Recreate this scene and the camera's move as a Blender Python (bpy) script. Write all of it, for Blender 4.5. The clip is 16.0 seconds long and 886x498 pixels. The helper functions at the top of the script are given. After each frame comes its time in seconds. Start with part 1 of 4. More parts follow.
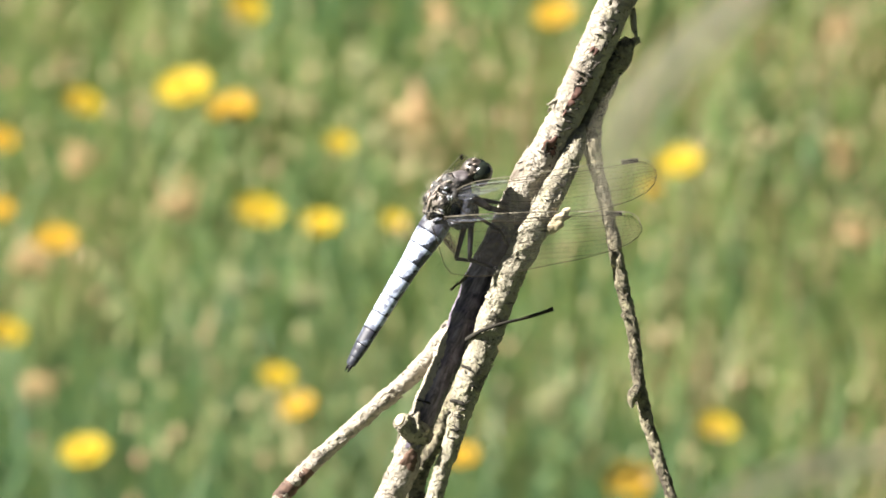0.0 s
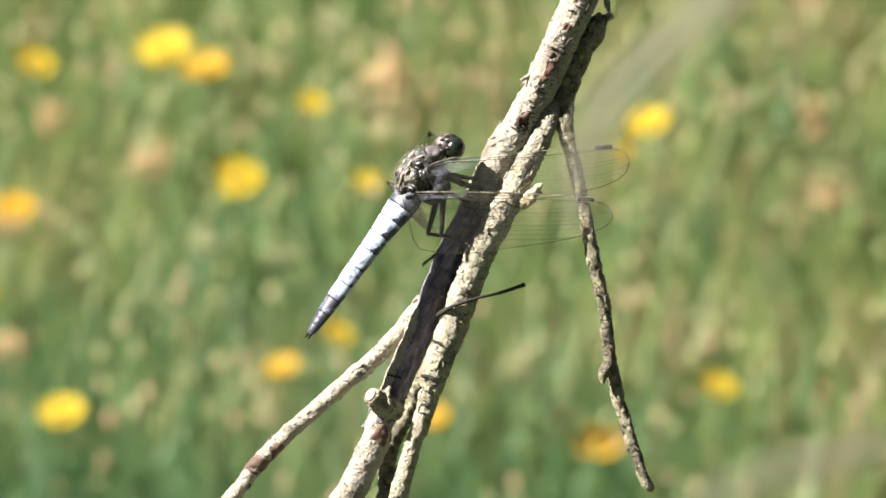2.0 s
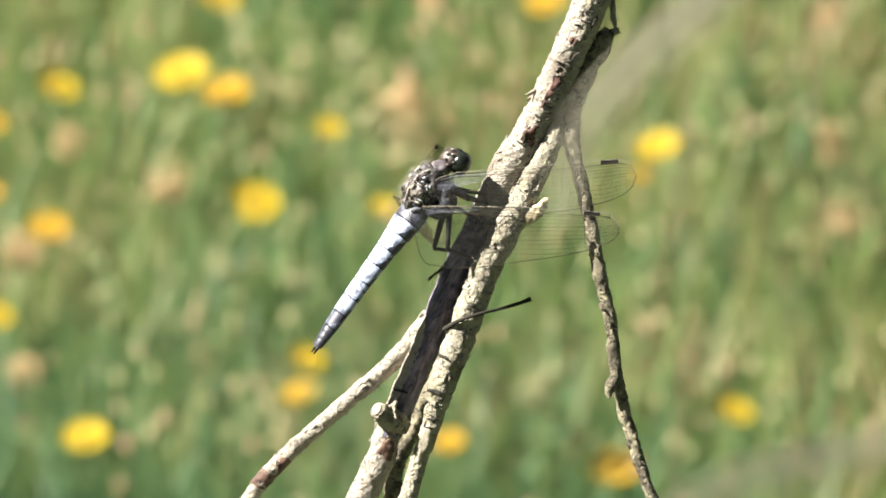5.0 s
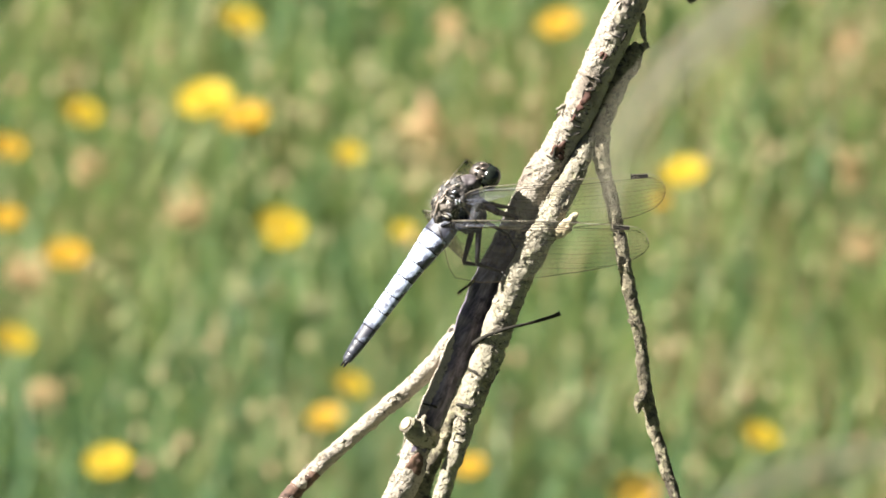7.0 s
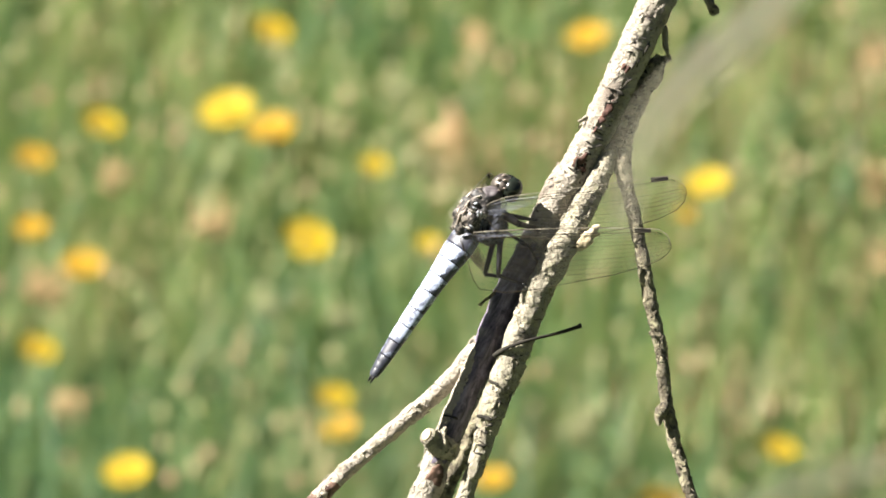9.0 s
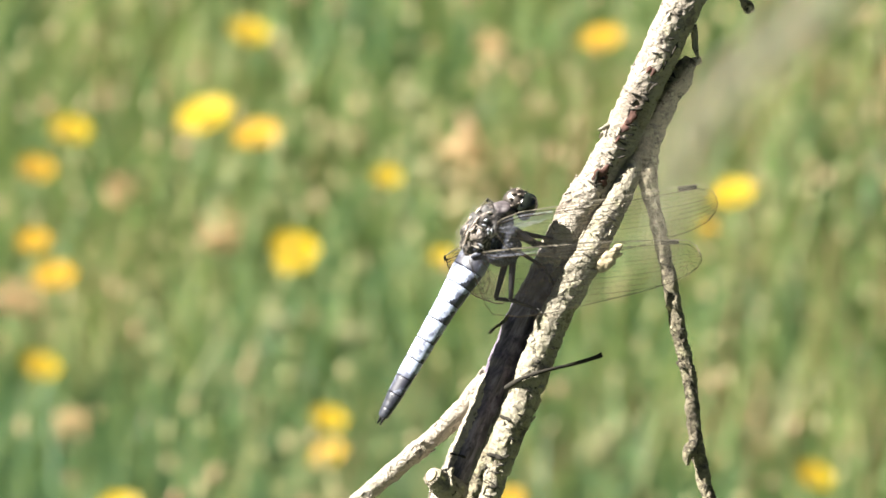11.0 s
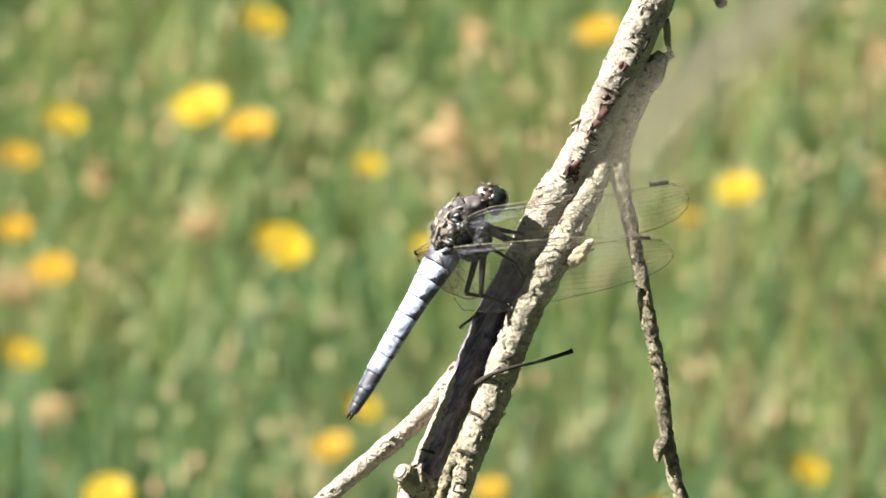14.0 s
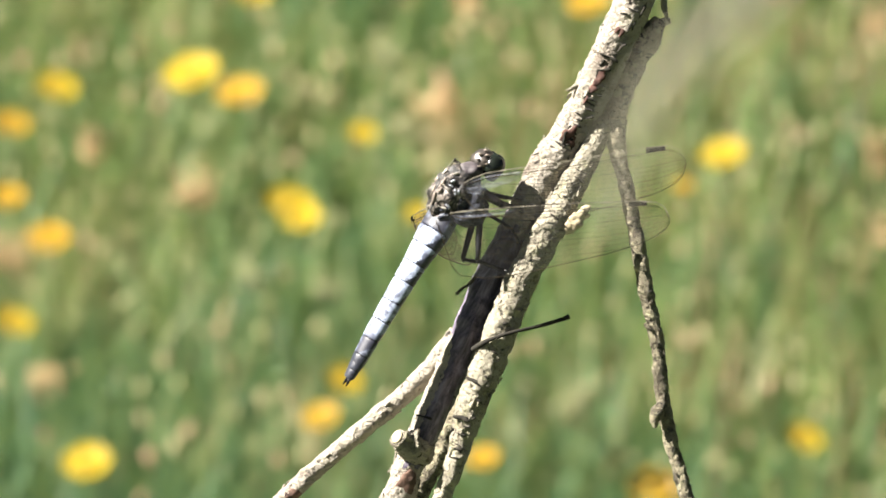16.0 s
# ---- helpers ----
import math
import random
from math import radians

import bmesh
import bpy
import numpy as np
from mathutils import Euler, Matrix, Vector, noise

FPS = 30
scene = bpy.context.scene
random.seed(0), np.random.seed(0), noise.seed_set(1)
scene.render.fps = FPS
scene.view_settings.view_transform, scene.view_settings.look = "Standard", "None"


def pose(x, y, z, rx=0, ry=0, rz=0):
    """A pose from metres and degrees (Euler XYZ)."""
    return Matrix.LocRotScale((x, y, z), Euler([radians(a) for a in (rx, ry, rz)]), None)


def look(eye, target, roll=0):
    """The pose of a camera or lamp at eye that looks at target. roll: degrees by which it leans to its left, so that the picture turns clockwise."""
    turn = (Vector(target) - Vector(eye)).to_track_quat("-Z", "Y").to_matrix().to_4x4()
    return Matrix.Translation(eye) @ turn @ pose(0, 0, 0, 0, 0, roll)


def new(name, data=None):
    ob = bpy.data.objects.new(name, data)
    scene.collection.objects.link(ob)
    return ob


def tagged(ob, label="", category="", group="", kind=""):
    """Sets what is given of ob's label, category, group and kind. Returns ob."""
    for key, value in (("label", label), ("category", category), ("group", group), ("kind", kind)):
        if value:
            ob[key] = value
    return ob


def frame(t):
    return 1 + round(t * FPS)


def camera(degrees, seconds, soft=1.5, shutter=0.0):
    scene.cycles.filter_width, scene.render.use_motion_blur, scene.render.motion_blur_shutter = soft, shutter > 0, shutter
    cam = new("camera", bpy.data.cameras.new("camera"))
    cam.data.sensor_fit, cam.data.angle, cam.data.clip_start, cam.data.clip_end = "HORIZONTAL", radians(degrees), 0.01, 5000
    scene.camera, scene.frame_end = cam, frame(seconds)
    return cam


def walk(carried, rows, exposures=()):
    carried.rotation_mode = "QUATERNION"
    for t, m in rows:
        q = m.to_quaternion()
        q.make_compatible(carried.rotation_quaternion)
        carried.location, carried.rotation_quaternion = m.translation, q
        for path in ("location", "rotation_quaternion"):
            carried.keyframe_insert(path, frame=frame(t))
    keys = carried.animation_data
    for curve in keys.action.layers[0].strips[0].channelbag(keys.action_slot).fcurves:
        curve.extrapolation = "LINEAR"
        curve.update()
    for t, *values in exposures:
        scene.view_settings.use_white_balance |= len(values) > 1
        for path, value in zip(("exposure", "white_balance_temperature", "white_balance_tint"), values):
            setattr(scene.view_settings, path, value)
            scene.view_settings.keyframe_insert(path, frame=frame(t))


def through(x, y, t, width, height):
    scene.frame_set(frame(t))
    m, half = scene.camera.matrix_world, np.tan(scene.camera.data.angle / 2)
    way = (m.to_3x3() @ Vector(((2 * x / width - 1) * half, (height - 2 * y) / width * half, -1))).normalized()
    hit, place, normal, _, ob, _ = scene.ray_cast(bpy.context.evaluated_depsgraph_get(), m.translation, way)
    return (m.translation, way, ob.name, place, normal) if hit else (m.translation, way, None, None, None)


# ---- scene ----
# ---- camera and its walk ----
PERCH = Vector((0, 0, 1.35))           # middle of the perch, above the meadow
PITCH = radians(18)
RIGHT = Vector((1, 0, 0))
AWAY = Vector((0, math.cos(PITCH), -math.sin(PITCH)))
UPWARD = RIGHT.cross(AWAY)
MM = 0.001

cam = camera(6.0, 16.0, soft=0.5)
cam.data.dof.use_dof = True            # long lens, shallow depth of field
cam.data.dof.focus_distance = 1.515
cam.data.dof.aperture_fstop = 55.0
walk(cam, [
    (0, pose(0.00000, -1.52169, 1.84443, 72.0000, 0.0000, -0.0000)),
    (0.5, pose(-0.00015, -1.52124, 1.84581, 71.9623, -0.3674, -0.0018)),
    (1, pose(-0.00030, -1.52079, 1.84718, 71.8969, -0.6933, 0.0789)),
    (1.5, pose(-0.00045, -1.52035, 1.84856, 71.7971, -0.1994, -0.0878)),
    (2, pose(-0.00003, -1.52050, 1.84809, 71.6939, -0.3578, -0.0844)),
    (2.5, pose(0.00040, -1.52065, 1.84763, 71.6841, -0.6323, 0.0343)),
    (3, pose(0.00082, -1.52080, 1.84716, 71.7855, -0.3861, 0.0217)),
    (5.5, pose(0.00294, -1.52157, 1.84481, 71.9273, -0.2909, 0.0810)),
    (6, pose(0.00202, -1.52181, 1.84405, 71.9877, -0.2759, 0.1500)),
    (6.5, pose(0.00110, -1.52206, 1.84330, 72.0383, -0.3732, 0.2020)),
    (7, pose(0.00017, -1.52230, 1.84254, 72.0969, -0.4090, 0.1930)),
    (7.5, pose(0.00044, -1.52231, 1.84252, 72.0963, -0.4340, 0.2317)),
    (8, pose(0.00072, -1.52232, 1.84249, 72.0846, -0.4631, 0.2254)),
    (8.5, pose(0.00099, -1.52233, 1.84247, 72.1207, -0.3090, 0.2479)),
    (9, pose(0.00126, -1.52234, 1.84244, 72.1761, -0.5970, 0.4467)),
    (11.3, pose(0.00260, -1.37389, 1.79673, 72.2861, -0.5699, 0.5922)),
    (11.5, pose(0.00272, -1.37383, 1.79693, 72.3682, -0.4703, 0.5238)),
    (12, pose(0.00301, -1.37367, 1.79743, 72.3419, -0.4699, 0.3763)),
    (12.5, pose(0.00330, -1.37350, 1.79792, 72.2464, -0.6891, 0.3537)),
    (13, pose(0.00388, -1.37349, 1.79796, 72.2158, -0.7543, 0.4033)),
    (13.5, pose(0.00446, -1.37348, 1.79800, 72.2016, -0.6222, 0.4421)),
    (14, pose(0.00505, -1.37346, 1.79805, 72.1575, -0.8097, 0.5385)),
    (14.5, pose(0.00563, -1.37345, 1.79809, 72.0610, -0.7867, 0.5593)),
    (15, pose(0.00520, -1.37352, 1.79788, 71.9183, -0.7927, 0.6164)),
    (15.5, pose(0.00477, -1.37359, 1.79767, 71.8559, -0.7911, 0.5803)),
    (16, pose(0.00434, -1.37365, 1.79746, 71.9506, -0.8464, 0.4957)),
], [(0, 2.30), (3, 2.30), (9.2, 2.31), (11.4, 2.42), (12, 2.38), (13, 2.31), (16, 2.28)])


def at(u, v, w=0.0):
    """World place of a point given in millimetres to the right of, above and behind the perch's middle."""
    return PERCH + (RIGHT * u + UPWARD * v + AWAY * w) * MM


# ---- sun, sky, exposure ----
TO_SUN = (RIGHT * -0.67 + UPWARD * 0.64 + AWAY * -0.252).normalized()
sun = new("sun", bpy.data.lights.new("sun", "SUN"))
sun.data.energy, sun.data.angle, sun.data.color = 5.0, radians(0.53), (1.0, 0.95, 0.87)
sun.matrix_world = look((0, 0, 30), Vector((0, 0, 30)) - TO_SUN)
world = bpy.data.worlds.new("sky")
scene.world = world
world.use_nodes = True
sky = world.node_tree.nodes.new("ShaderNodeTexSky")
sky.sky_type, sky.sun_disc = "NISHITA", False
sky.sun_elevation = math.asin(TO_SUN.z)
sky.sun_rotation = math.atan2(TO_SUN.x, TO_SUN.y)
backlight = world.node_tree.nodes["Background"]
backlight.inputs["Strength"].default_value = 0.0065
world.node_tree.links.new(sky.outputs[0], backlight.inputs["Color"])


# ---- materials ----
class Nodes:
    """Small wrapper to write node materials in few lines."""

    def __init__(self, name, roughness=0.7):
        self.material = bpy.data.materials.new(name)
        self.material.use_nodes = True
        self.tree = self.material.node_tree
        self.bsdf = self.tree.nodes["Principled BSDF"]
        self.out = self.tree.nodes["Material Output"]
        self.bsdf.inputs["Roughness"].default_value = roughness
        self.coord = self.add("ShaderNodeTexCoord").outputs["Object"]

    def add(self, kind, **values):
        node = self.tree.nodes.new(kind)
        for key, value in values.items():
            setattr(node, key, value)
        return node

    def link(self, a, b):
        self.tree.links.new(a, b)

    def noise(self, scale, detail=4.0, rough=0.6, stretch=None, distort=0.0):
        tex = self.add("ShaderNodeTexNoise")
        tex.inputs["Scale"].default_value, tex.inputs["Detail"].default_value = scale, detail
        tex.inputs["Roughness"].default_value, tex.inputs["Distortion"].default_value = rough, distort
        if stretch:
            mapping = self.add("ShaderNodeMapping", vector_type="TEXTURE")
            mapping.inputs["Rotation"].default_value = [radians(a) for a in stretch[1]]
            mapping.inputs["Scale"].default_value = stretch[0]
            self.link(self.coord, mapping.inputs["Vector"])
            self.link(mapping.outputs[0], tex.inputs["Vector"])
        else:
            self.link(self.coord, tex.inputs["Vector"])
        return tex.outputs["Fac"]

    def ramp(self, fac, stops, mode="LINEAR"):
        node = self.add("ShaderNodeValToRGB")
        node.color_ramp.interpolation = mode
        while len(node.color_ramp.elements) < len(stops):
            node.color_ramp.elements.new(0.5)
        for element, (where, colour) in zip(node.color_ramp.elements, stops):
            element.position = where
            element.color = (*colour, 1) if len(colour) == 3 else (colour[0],) * 3 + (1,)
        self.link(fac, node.inputs["Fac"])
        return node.outputs["Color"]

    def mix(self, fac, a, b, blend="MIX"):
        node = self.add("ShaderNodeMix", data_type="RGBA", blend_type=blend)
        for slot, value in ((0, fac), (6, a), (7, b)):
            if isinstance(value, (int, float)):
                node.inputs[slot].default_value = value
            elif isinstance(value, tuple):
                node.inputs[slot].default_value = (*value, 1)
            else:
                self.link(value, node.inputs[slot])
        return node.outputs[2]

    def bump(self, height, strength, distance):
        node = self.add("ShaderNodeBump")
        node.inputs["Strength"].default_value, node.inputs["Distance"].default_value = strength, distance
        self.link(height, node.inputs["Height"])
        self.link(node.outputs[0], self.bsdf.inputs["Normal"])

    def colour(self, value):
        if isinstance(value, tuple):
            self.bsdf.inputs["Base Color"].default_value = (*value, 1)
        else:
            self.link(value, self.bsdf.inputs["Base Color"])


ALONG_STEM = (0, 24, 0)                # turn of the stems from the upright, in degrees


def bark_material(name, pale, mid, dark, lichen=0.35, worn=0.0, fineness=1.0):
    """Pale thin bark with brown weathered patches, cross cracks, pits and crumbs of lichen."""
    n = Nodes(name, 0.85)
    big = n.noise(70 * fineness, 5, 0.6)
    patch = n.noise(230 * fineness, 5, 0.7, None, 0.7)
    fine = n.noise(850 * fineness, 4, 0.7, None, 0.3)
    pit = n.noise(430 * fineness, 4, 0.7, None, 0.5)
    cross = n.noise(360 * fineness, 4, 0.65, ((2.8, 2.8, 0.5), ALONG_STEM), 0.7)
    base = n.ramp(big, [(0.28 + worn, mid), (0.42 + worn, pale), (0.62 + worn, tuple(min(0.6, c * 1.16) for c in pale)), (0.9, pale)])
    base = n.mix(n.ramp(patch, [(0.33 + worn, (0.85,)), (0.40 + worn, (0.0,))]), base, mid)
    base = n.mix(0.75, base, n.ramp(fine, [(0.33, (0.15,)), (0.42, (1.0,))]), "MULTIPLY")
    spots = n.ramp(n.noise(400 * fineness, 3, 0.6), [(0.57, (0,)), (0.63, (lichen,))])
    base = n.mix(spots, base, (0.36, 0.34, 0.21))
    base = n.mix(n.ramp(pit, [(0.335, (0.95,)), (0.365, (0.0,))]), base, dark)
    base = n.mix(n.ramp(cross, [(0.325, (0.95,)), (0.35, (0.0,))]), base, dark)
    n.colour(base)
    n.bump(n.mix(0.5, n.mix(0.4, patch, cross), n.mix(0.5, pit, fine)), 1.0, 0.005)
    return n.material


def plain_material(name, a, b, scale, roughness=0.7, bump=0.0, distance=0.0002, metallic=0.0):
    n = Nodes(name, roughness)
    f = n.noise(scale, 5, 0.65)
    n.colour(n.ramp(f, [(0.33, a), (0.67, b)]))
    n.bsdf.inputs["Metallic"].default_value = metallic
    if bump:
        n.bump(f, bump, distance)
    return n.material


M_BARK = bark_material("pale_flaking_bark", (0.34, 0.30, 0.245), (0.12, 0.084, 0.062), (0.018, 0.011, 0.008), 0.3)
M_BARK_B = bark_material("lichen_bark", (0.35, 0.315, 0.24), (0.12, 0.094, 0.06), (0.020, 0.015, 0.010), 0.7, 0.03, 1.3)
M_BARK_C = bark_material("grey_twig_bark", (0.29, 0.255, 0.17), (0.06, 0.046, 0.03), (0.010, 0.008, 0.005), 0.8, 0.085, 1.6)
M_CHIP = plain_material("bare_splintered_wood", (0.36, 0.29, 0.18), (0.52, 0.45, 0.31), 500, 0.8, 0.5)
M_BARE = plain_material("brown_bare_wood", (0.03, 0.015, 0.010), (0.15, 0.085, 0.058), 700, 0.8, 0.6, 0.0005)
M_SCAR = plain_material("reddish_bud_scar", (0.016, 0.006, 0.005), (0.115, 0.05, 0.035), 900, 0.8, 0.6)
def shaded_stem_material():
    """Smooth, finely streaked stem; the dragonfly's shadow is put into its dark bluish colour."""
    n = Nodes("shadow_darkened_stem", 0.45)
    streak = n.noise(1100, 5, 0.65, ((1.0, 1.0, 9.0), ALONG_STEM), 0.4)
    split = n.noise(300, 4, 0.6, ((2.4, 2.4, 0.7), ALONG_STEM), 0.8)
    cloud = n.noise(160, 3, 0.6)
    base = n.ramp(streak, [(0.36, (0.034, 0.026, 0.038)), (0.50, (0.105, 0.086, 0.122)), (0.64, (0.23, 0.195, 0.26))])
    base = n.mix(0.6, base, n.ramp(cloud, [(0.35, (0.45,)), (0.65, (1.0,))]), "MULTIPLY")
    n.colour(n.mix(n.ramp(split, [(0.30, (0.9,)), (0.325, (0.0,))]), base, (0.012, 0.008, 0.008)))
    n.bump(streak, 0.6, 0.0003)
    return n.material


M_SHADED_STEM = shaded_stem_material()
M_TWIG = plain_material("dark_thin_twig", (0.008, 0.007, 0.005), (0.03, 0.025, 0.016), 1200, 0.95, 0.4)


def thorax_material():
    n = Nodes("hairy_grey_brown_cuticle", 0.55)
    blotch = n.noise(1000, 5, 0.75, ((1.0, 2.2, 1.2), (0, 0, -32)), 0.8)
    fine = n.noise(1700, 4, 0.7)
    base = n.ramp(blotch, [(0.43, (0.004, 0.004, 0.004)), (0.50, (0.022, 0.018, 0.017)), (0.55, (0.085, 0.071, 0.063)), (0.60, (0.32, 0.275, 0.24))])
    n.colour(n.mix(0.35, base, n.ramp(fine, [(0.35, (0.35,)), (0.65, (1.0,))]), "MULTIPLY"))
    n.bump(n.mix(0.5, blotch, fine), 0.6, 0.0004)
    return n.material


def pruinose_material(name, dust, dark, amount):
    """Blue-white waxy bloom over a black cuticle."""
    n = Nodes(name, 0.5)
    worn = n.noise(420, 4, 0.6, None, 0.4)
    fine = n.noise(2600, 3, 0.6)
    base = n.ramp(worn, [(amount - 0.05, dark), (amount + 0.05, dust)])
    n.colour(n.mix(0.3, base, n.ramp(fine, [(0.3, (0.5,)), (0.65, (1.0,))]), "MULTIPLY"))
    n.bump(fine, 0.25, 0.0001)
    return n.material


M_THORAX = thorax_material()
M_BLOOM = pruinose_material("blue_white_bloom", (0.30, 0.345, 0.45), (0.085, 0.095, 0.14), 0.45)
M_BLOOM_WORN = pruinose_material("worn_blue_bloom", (0.13, 0.15, 0.205), (0.022, 0.023, 0.038), 0.50)
M_BLACK = plain_material("black_cuticle", (0.003, 0.003, 0.004), (0.010, 0.009, 0.011), 1500, 0.4, 0.2)
M_BLACK.node_tree.nodes["Principled BSDF"].inputs["Specular IOR Level"].default_value = 0.3
M_TIP = plain_material("black_abdomen_tip", (0.005, 0.005, 0.008), (0.045, 0.05, 0.068), 650, 0.35, 0.5, 0.0003)
M_EYE = plain_material("dark_green_compound_eye", (0.005, 0.006, 0.005), (0.016, 0.021, 0.015), 700, 0.2)
M_FACE = plain_material("olive_brown_face", (0.006, 0.005, 0.005), (0.085, 0.07, 0.058), 900, 0.38, 0.3)
M_COLLAR = plain_material("grey_purple_collar", (0.02, 0.017, 0.02), (0.10, 0.082, 0.086), 900, 0.6, 0.4)
M_PLATE = plain_material("buff_thorax_plate", (0.06, 0.047, 0.040), (0.34, 0.275, 0.225), 1100, 0.6, 0.4)
# glints at the wing roots, put into a pale silvery blue colour
M_GLINT = plain_material("painted_blue_glint", (0.20, 0.21, 0.245), (0.58, 0.61, 0.68), 1600, 0.18, 0.8, 0.0004)
M_HAIR = plain_material("pale_body_hair", (0.08, 0.07, 0.058), (0.34, 0.30, 0.25), 3000, 0.6)
M_VEIN = plain_material("brown_wing_vein", (0.010, 0.008, 0.005), (0.04, 0.032, 0.02), 900, 0.5)
M_VEIN.node_tree.nodes["Principled BSDF"].inputs["Specular IOR Level"].default_value = 0.08
M_STIGMA = plain_material("black_wing_mark", (0.004, 0.003, 0.003), (0.012, 0.010, 0.008), 900, 0.8)
M_STIGMA.node_tree.nodes["Principled BSDF"].inputs["Specular IOR Level"].default_value = 0.1
M_COSTA = plain_material("pale_wing_edge", (0.05, 0.042, 0.03), (0.28, 0.25, 0.20), 700, 0.3)
M_SHINE = plain_material("glossy_blue_black_plate", (0.007, 0.007, 0.011), (0.075, 0.08, 0.105), 1200, 0.16, 1.0, 0.0009)
M_SCALE = plain_material("ivory_wing_root", (0.18, 0.16, 0.135), (0.50, 0.45, 0.39), 1300, 0.5, 0.3)


def membrane_material(name, shine, haze, tint):
    n = Nodes(name)
    clear = n.add("ShaderNodeBsdfTransparent")
    gloss = n.add("ShaderNodeBsdfGlossy")
    gloss.inputs["Roughness"].default_value = 0.22
    veil = n.add("ShaderNodeBsdfDiffuse")
    veil.inputs["Color"].default_value = (*tint, 1)
    wrinkle = n.add("ShaderNodeBump")
    wrinkle.inputs["Strength"].default_value, wrinkle.inputs["Distance"].default_value = 0.5, 0.0004
    n.link(n.noise(900, 3, 0.6), wrinkle.inputs["Height"])
    n.link(wrinkle.outputs[0], gloss.inputs["Normal"])
    a, b = n.add("ShaderNodeMixShader"), n.add("ShaderNodeMixShader")
    a.inputs[0].default_value, b.inputs[0].default_value = shine, haze
    n.link(clear.outputs[0], a.inputs[1])
    n.link(gloss.outputs[0], a.inputs[2])
    n.link(a.outputs[0], b.inputs[1])
    n.link(veil.outputs[0], b.inputs[2])
    n.link(b.outputs[0], n.out.inputs["Surface"])
    return n.material


M_MEMBRANE = membrane_material("clear_wing_membrane", 0.010, 0.006, (0.75, 0.74, 0.66))
M_SMOKY = membrane_material("smoky_wing_membrane", 0.02, 0.10, (0.26, 0.21, 0.14))
M_BASE = membrane_material("shiny_wing_root_membrane", 0.11, 0.08, (0.50, 0.53, 0.66))


def leafy_material(name, stops, patch=6.0, through=0.35, roughness=0.55):
    """Plant tissue that varies from blade to blade and from patch to patch, and lets some light through."""
    n = Nodes(name, roughness)
    own = n.add("ShaderNodeNewGeometry").outputs["Random Per Island"]
    drift = n.noise(patch, 3, 0.6)
    pick = n.add("ShaderNodeMath", operation="MULTIPLY_ADD")
    n.link(own, pick.inputs[0])
    pick.inputs[1].default_value = 0.55
    shift = n.add("ShaderNodeMath", operation="MULTIPLY_ADD")
    n.link(drift, shift.inputs[0])
    shift.inputs[1].default_value, shift.inputs[2].default_value = 1.5, -0.52
    n.link(shift.outputs[0], pick.inputs[2])
    tint = n.ramp(pick.outputs[0], stops)
    n.colour(tint)
    leak = n.add("ShaderNodeBsdfTranslucent")
    n.link(tint, leak.inputs["Color"])
    blend = n.add("ShaderNodeMixShader")
    blend.inputs[0].default_value = through
    n.link(n.bsdf.outputs[0], blend.inputs[1])
    n.link(leak.outputs[0], blend.inputs[2])
    n.link(blend.outputs[0], n.out.inputs["Surface"])
    return n.material


M_GRASS = leafy_material("meadow_grass", [(0.05, (0.052, 0.122, 0.046)), (0.25, (0.087, 0.168, 0.068)), (0.44, (0.135, 0.20, 0.055)),
                                          (0.62, (0.180, 0.235, 0.07)), (0.82, (0.342, 0.30, 0.145)), (0.98, (0.351, 0.22, 0.13))])
M_LUSH = leafy_material("lush_blue_green_grass", [(0.1, (0.055, 0.120, 0.050)), (0.4, (0.078, 0.158, 0.066)), (0.7, (0.105, 0.180, 0.070)), (0.95, (0.18, 0.21, 0.10))])
M_DRY = leafy_material("brown_grass_stalks", [(0.1, (0.20, 0.13, 0.075)), (0.5, (0.27, 0.18, 0.11)), (0.9, (0.30, 0.24, 0.14))])
M_STEM = leafy_material("flower_stem", [(0.2, (0.07, 0.13, 0.03)), (0.8, (0.14, 0.19, 0.05))])
M_PETAL = leafy_material("yellow_petal", [(0.2, (0.38, 0.27, 0.018)), (0.8, (0.42, 0.31, 0.028))], 30, 0.3, 0.35)
M_PETAL_O = leafy_material("orange_yellow_petal", [(0.2, (0.36, 0.21, 0.018)), (0.8, (0.39, 0.245, 0.028))], 30, 0.3, 0.35)
for petal in (M_PETAL, M_PETAL_O):
    petal.node_tree.nodes["Principled BSDF"].inputs["Specular IOR Level"].default_value = 0.05
M_HEART = leafy_material("flower_centre", [(0.2, (0.26, 0.16, 0.005)), (0.8, (0.30, 0.21, 0.008))], 30, 0.1)
M_SEED = leafy_material("pinkish_seed_head", [(0.2, (0.60, 0.40, 0.22)), (0.8, (0.64, 0.48, 0.26))], 40, 0.3)
M_PALE = leafy_material("cream_seed_head", [(0.2, (0.38, 0.38, 0.18)), (0.8, (0.44, 0.43, 0.25))], 40, 0.3)
M_TIPS = leafy_material("ripe_grass_heads", [(0.15, (0.24, 0.28, 0.10)), (0.5, (0.42, 0.40, 0.20)), (0.75, (0.48, 0.34, 0.20)), (0.95, (0.40, 0.20, 0.13))], 4, 0.3)
M_STRAW = leafy_material("dry_straw", [(0.2, (0.27, 0.25, 0.18)), (0.8, (0.33, 0.31, 0.24))], 20, 0.3)


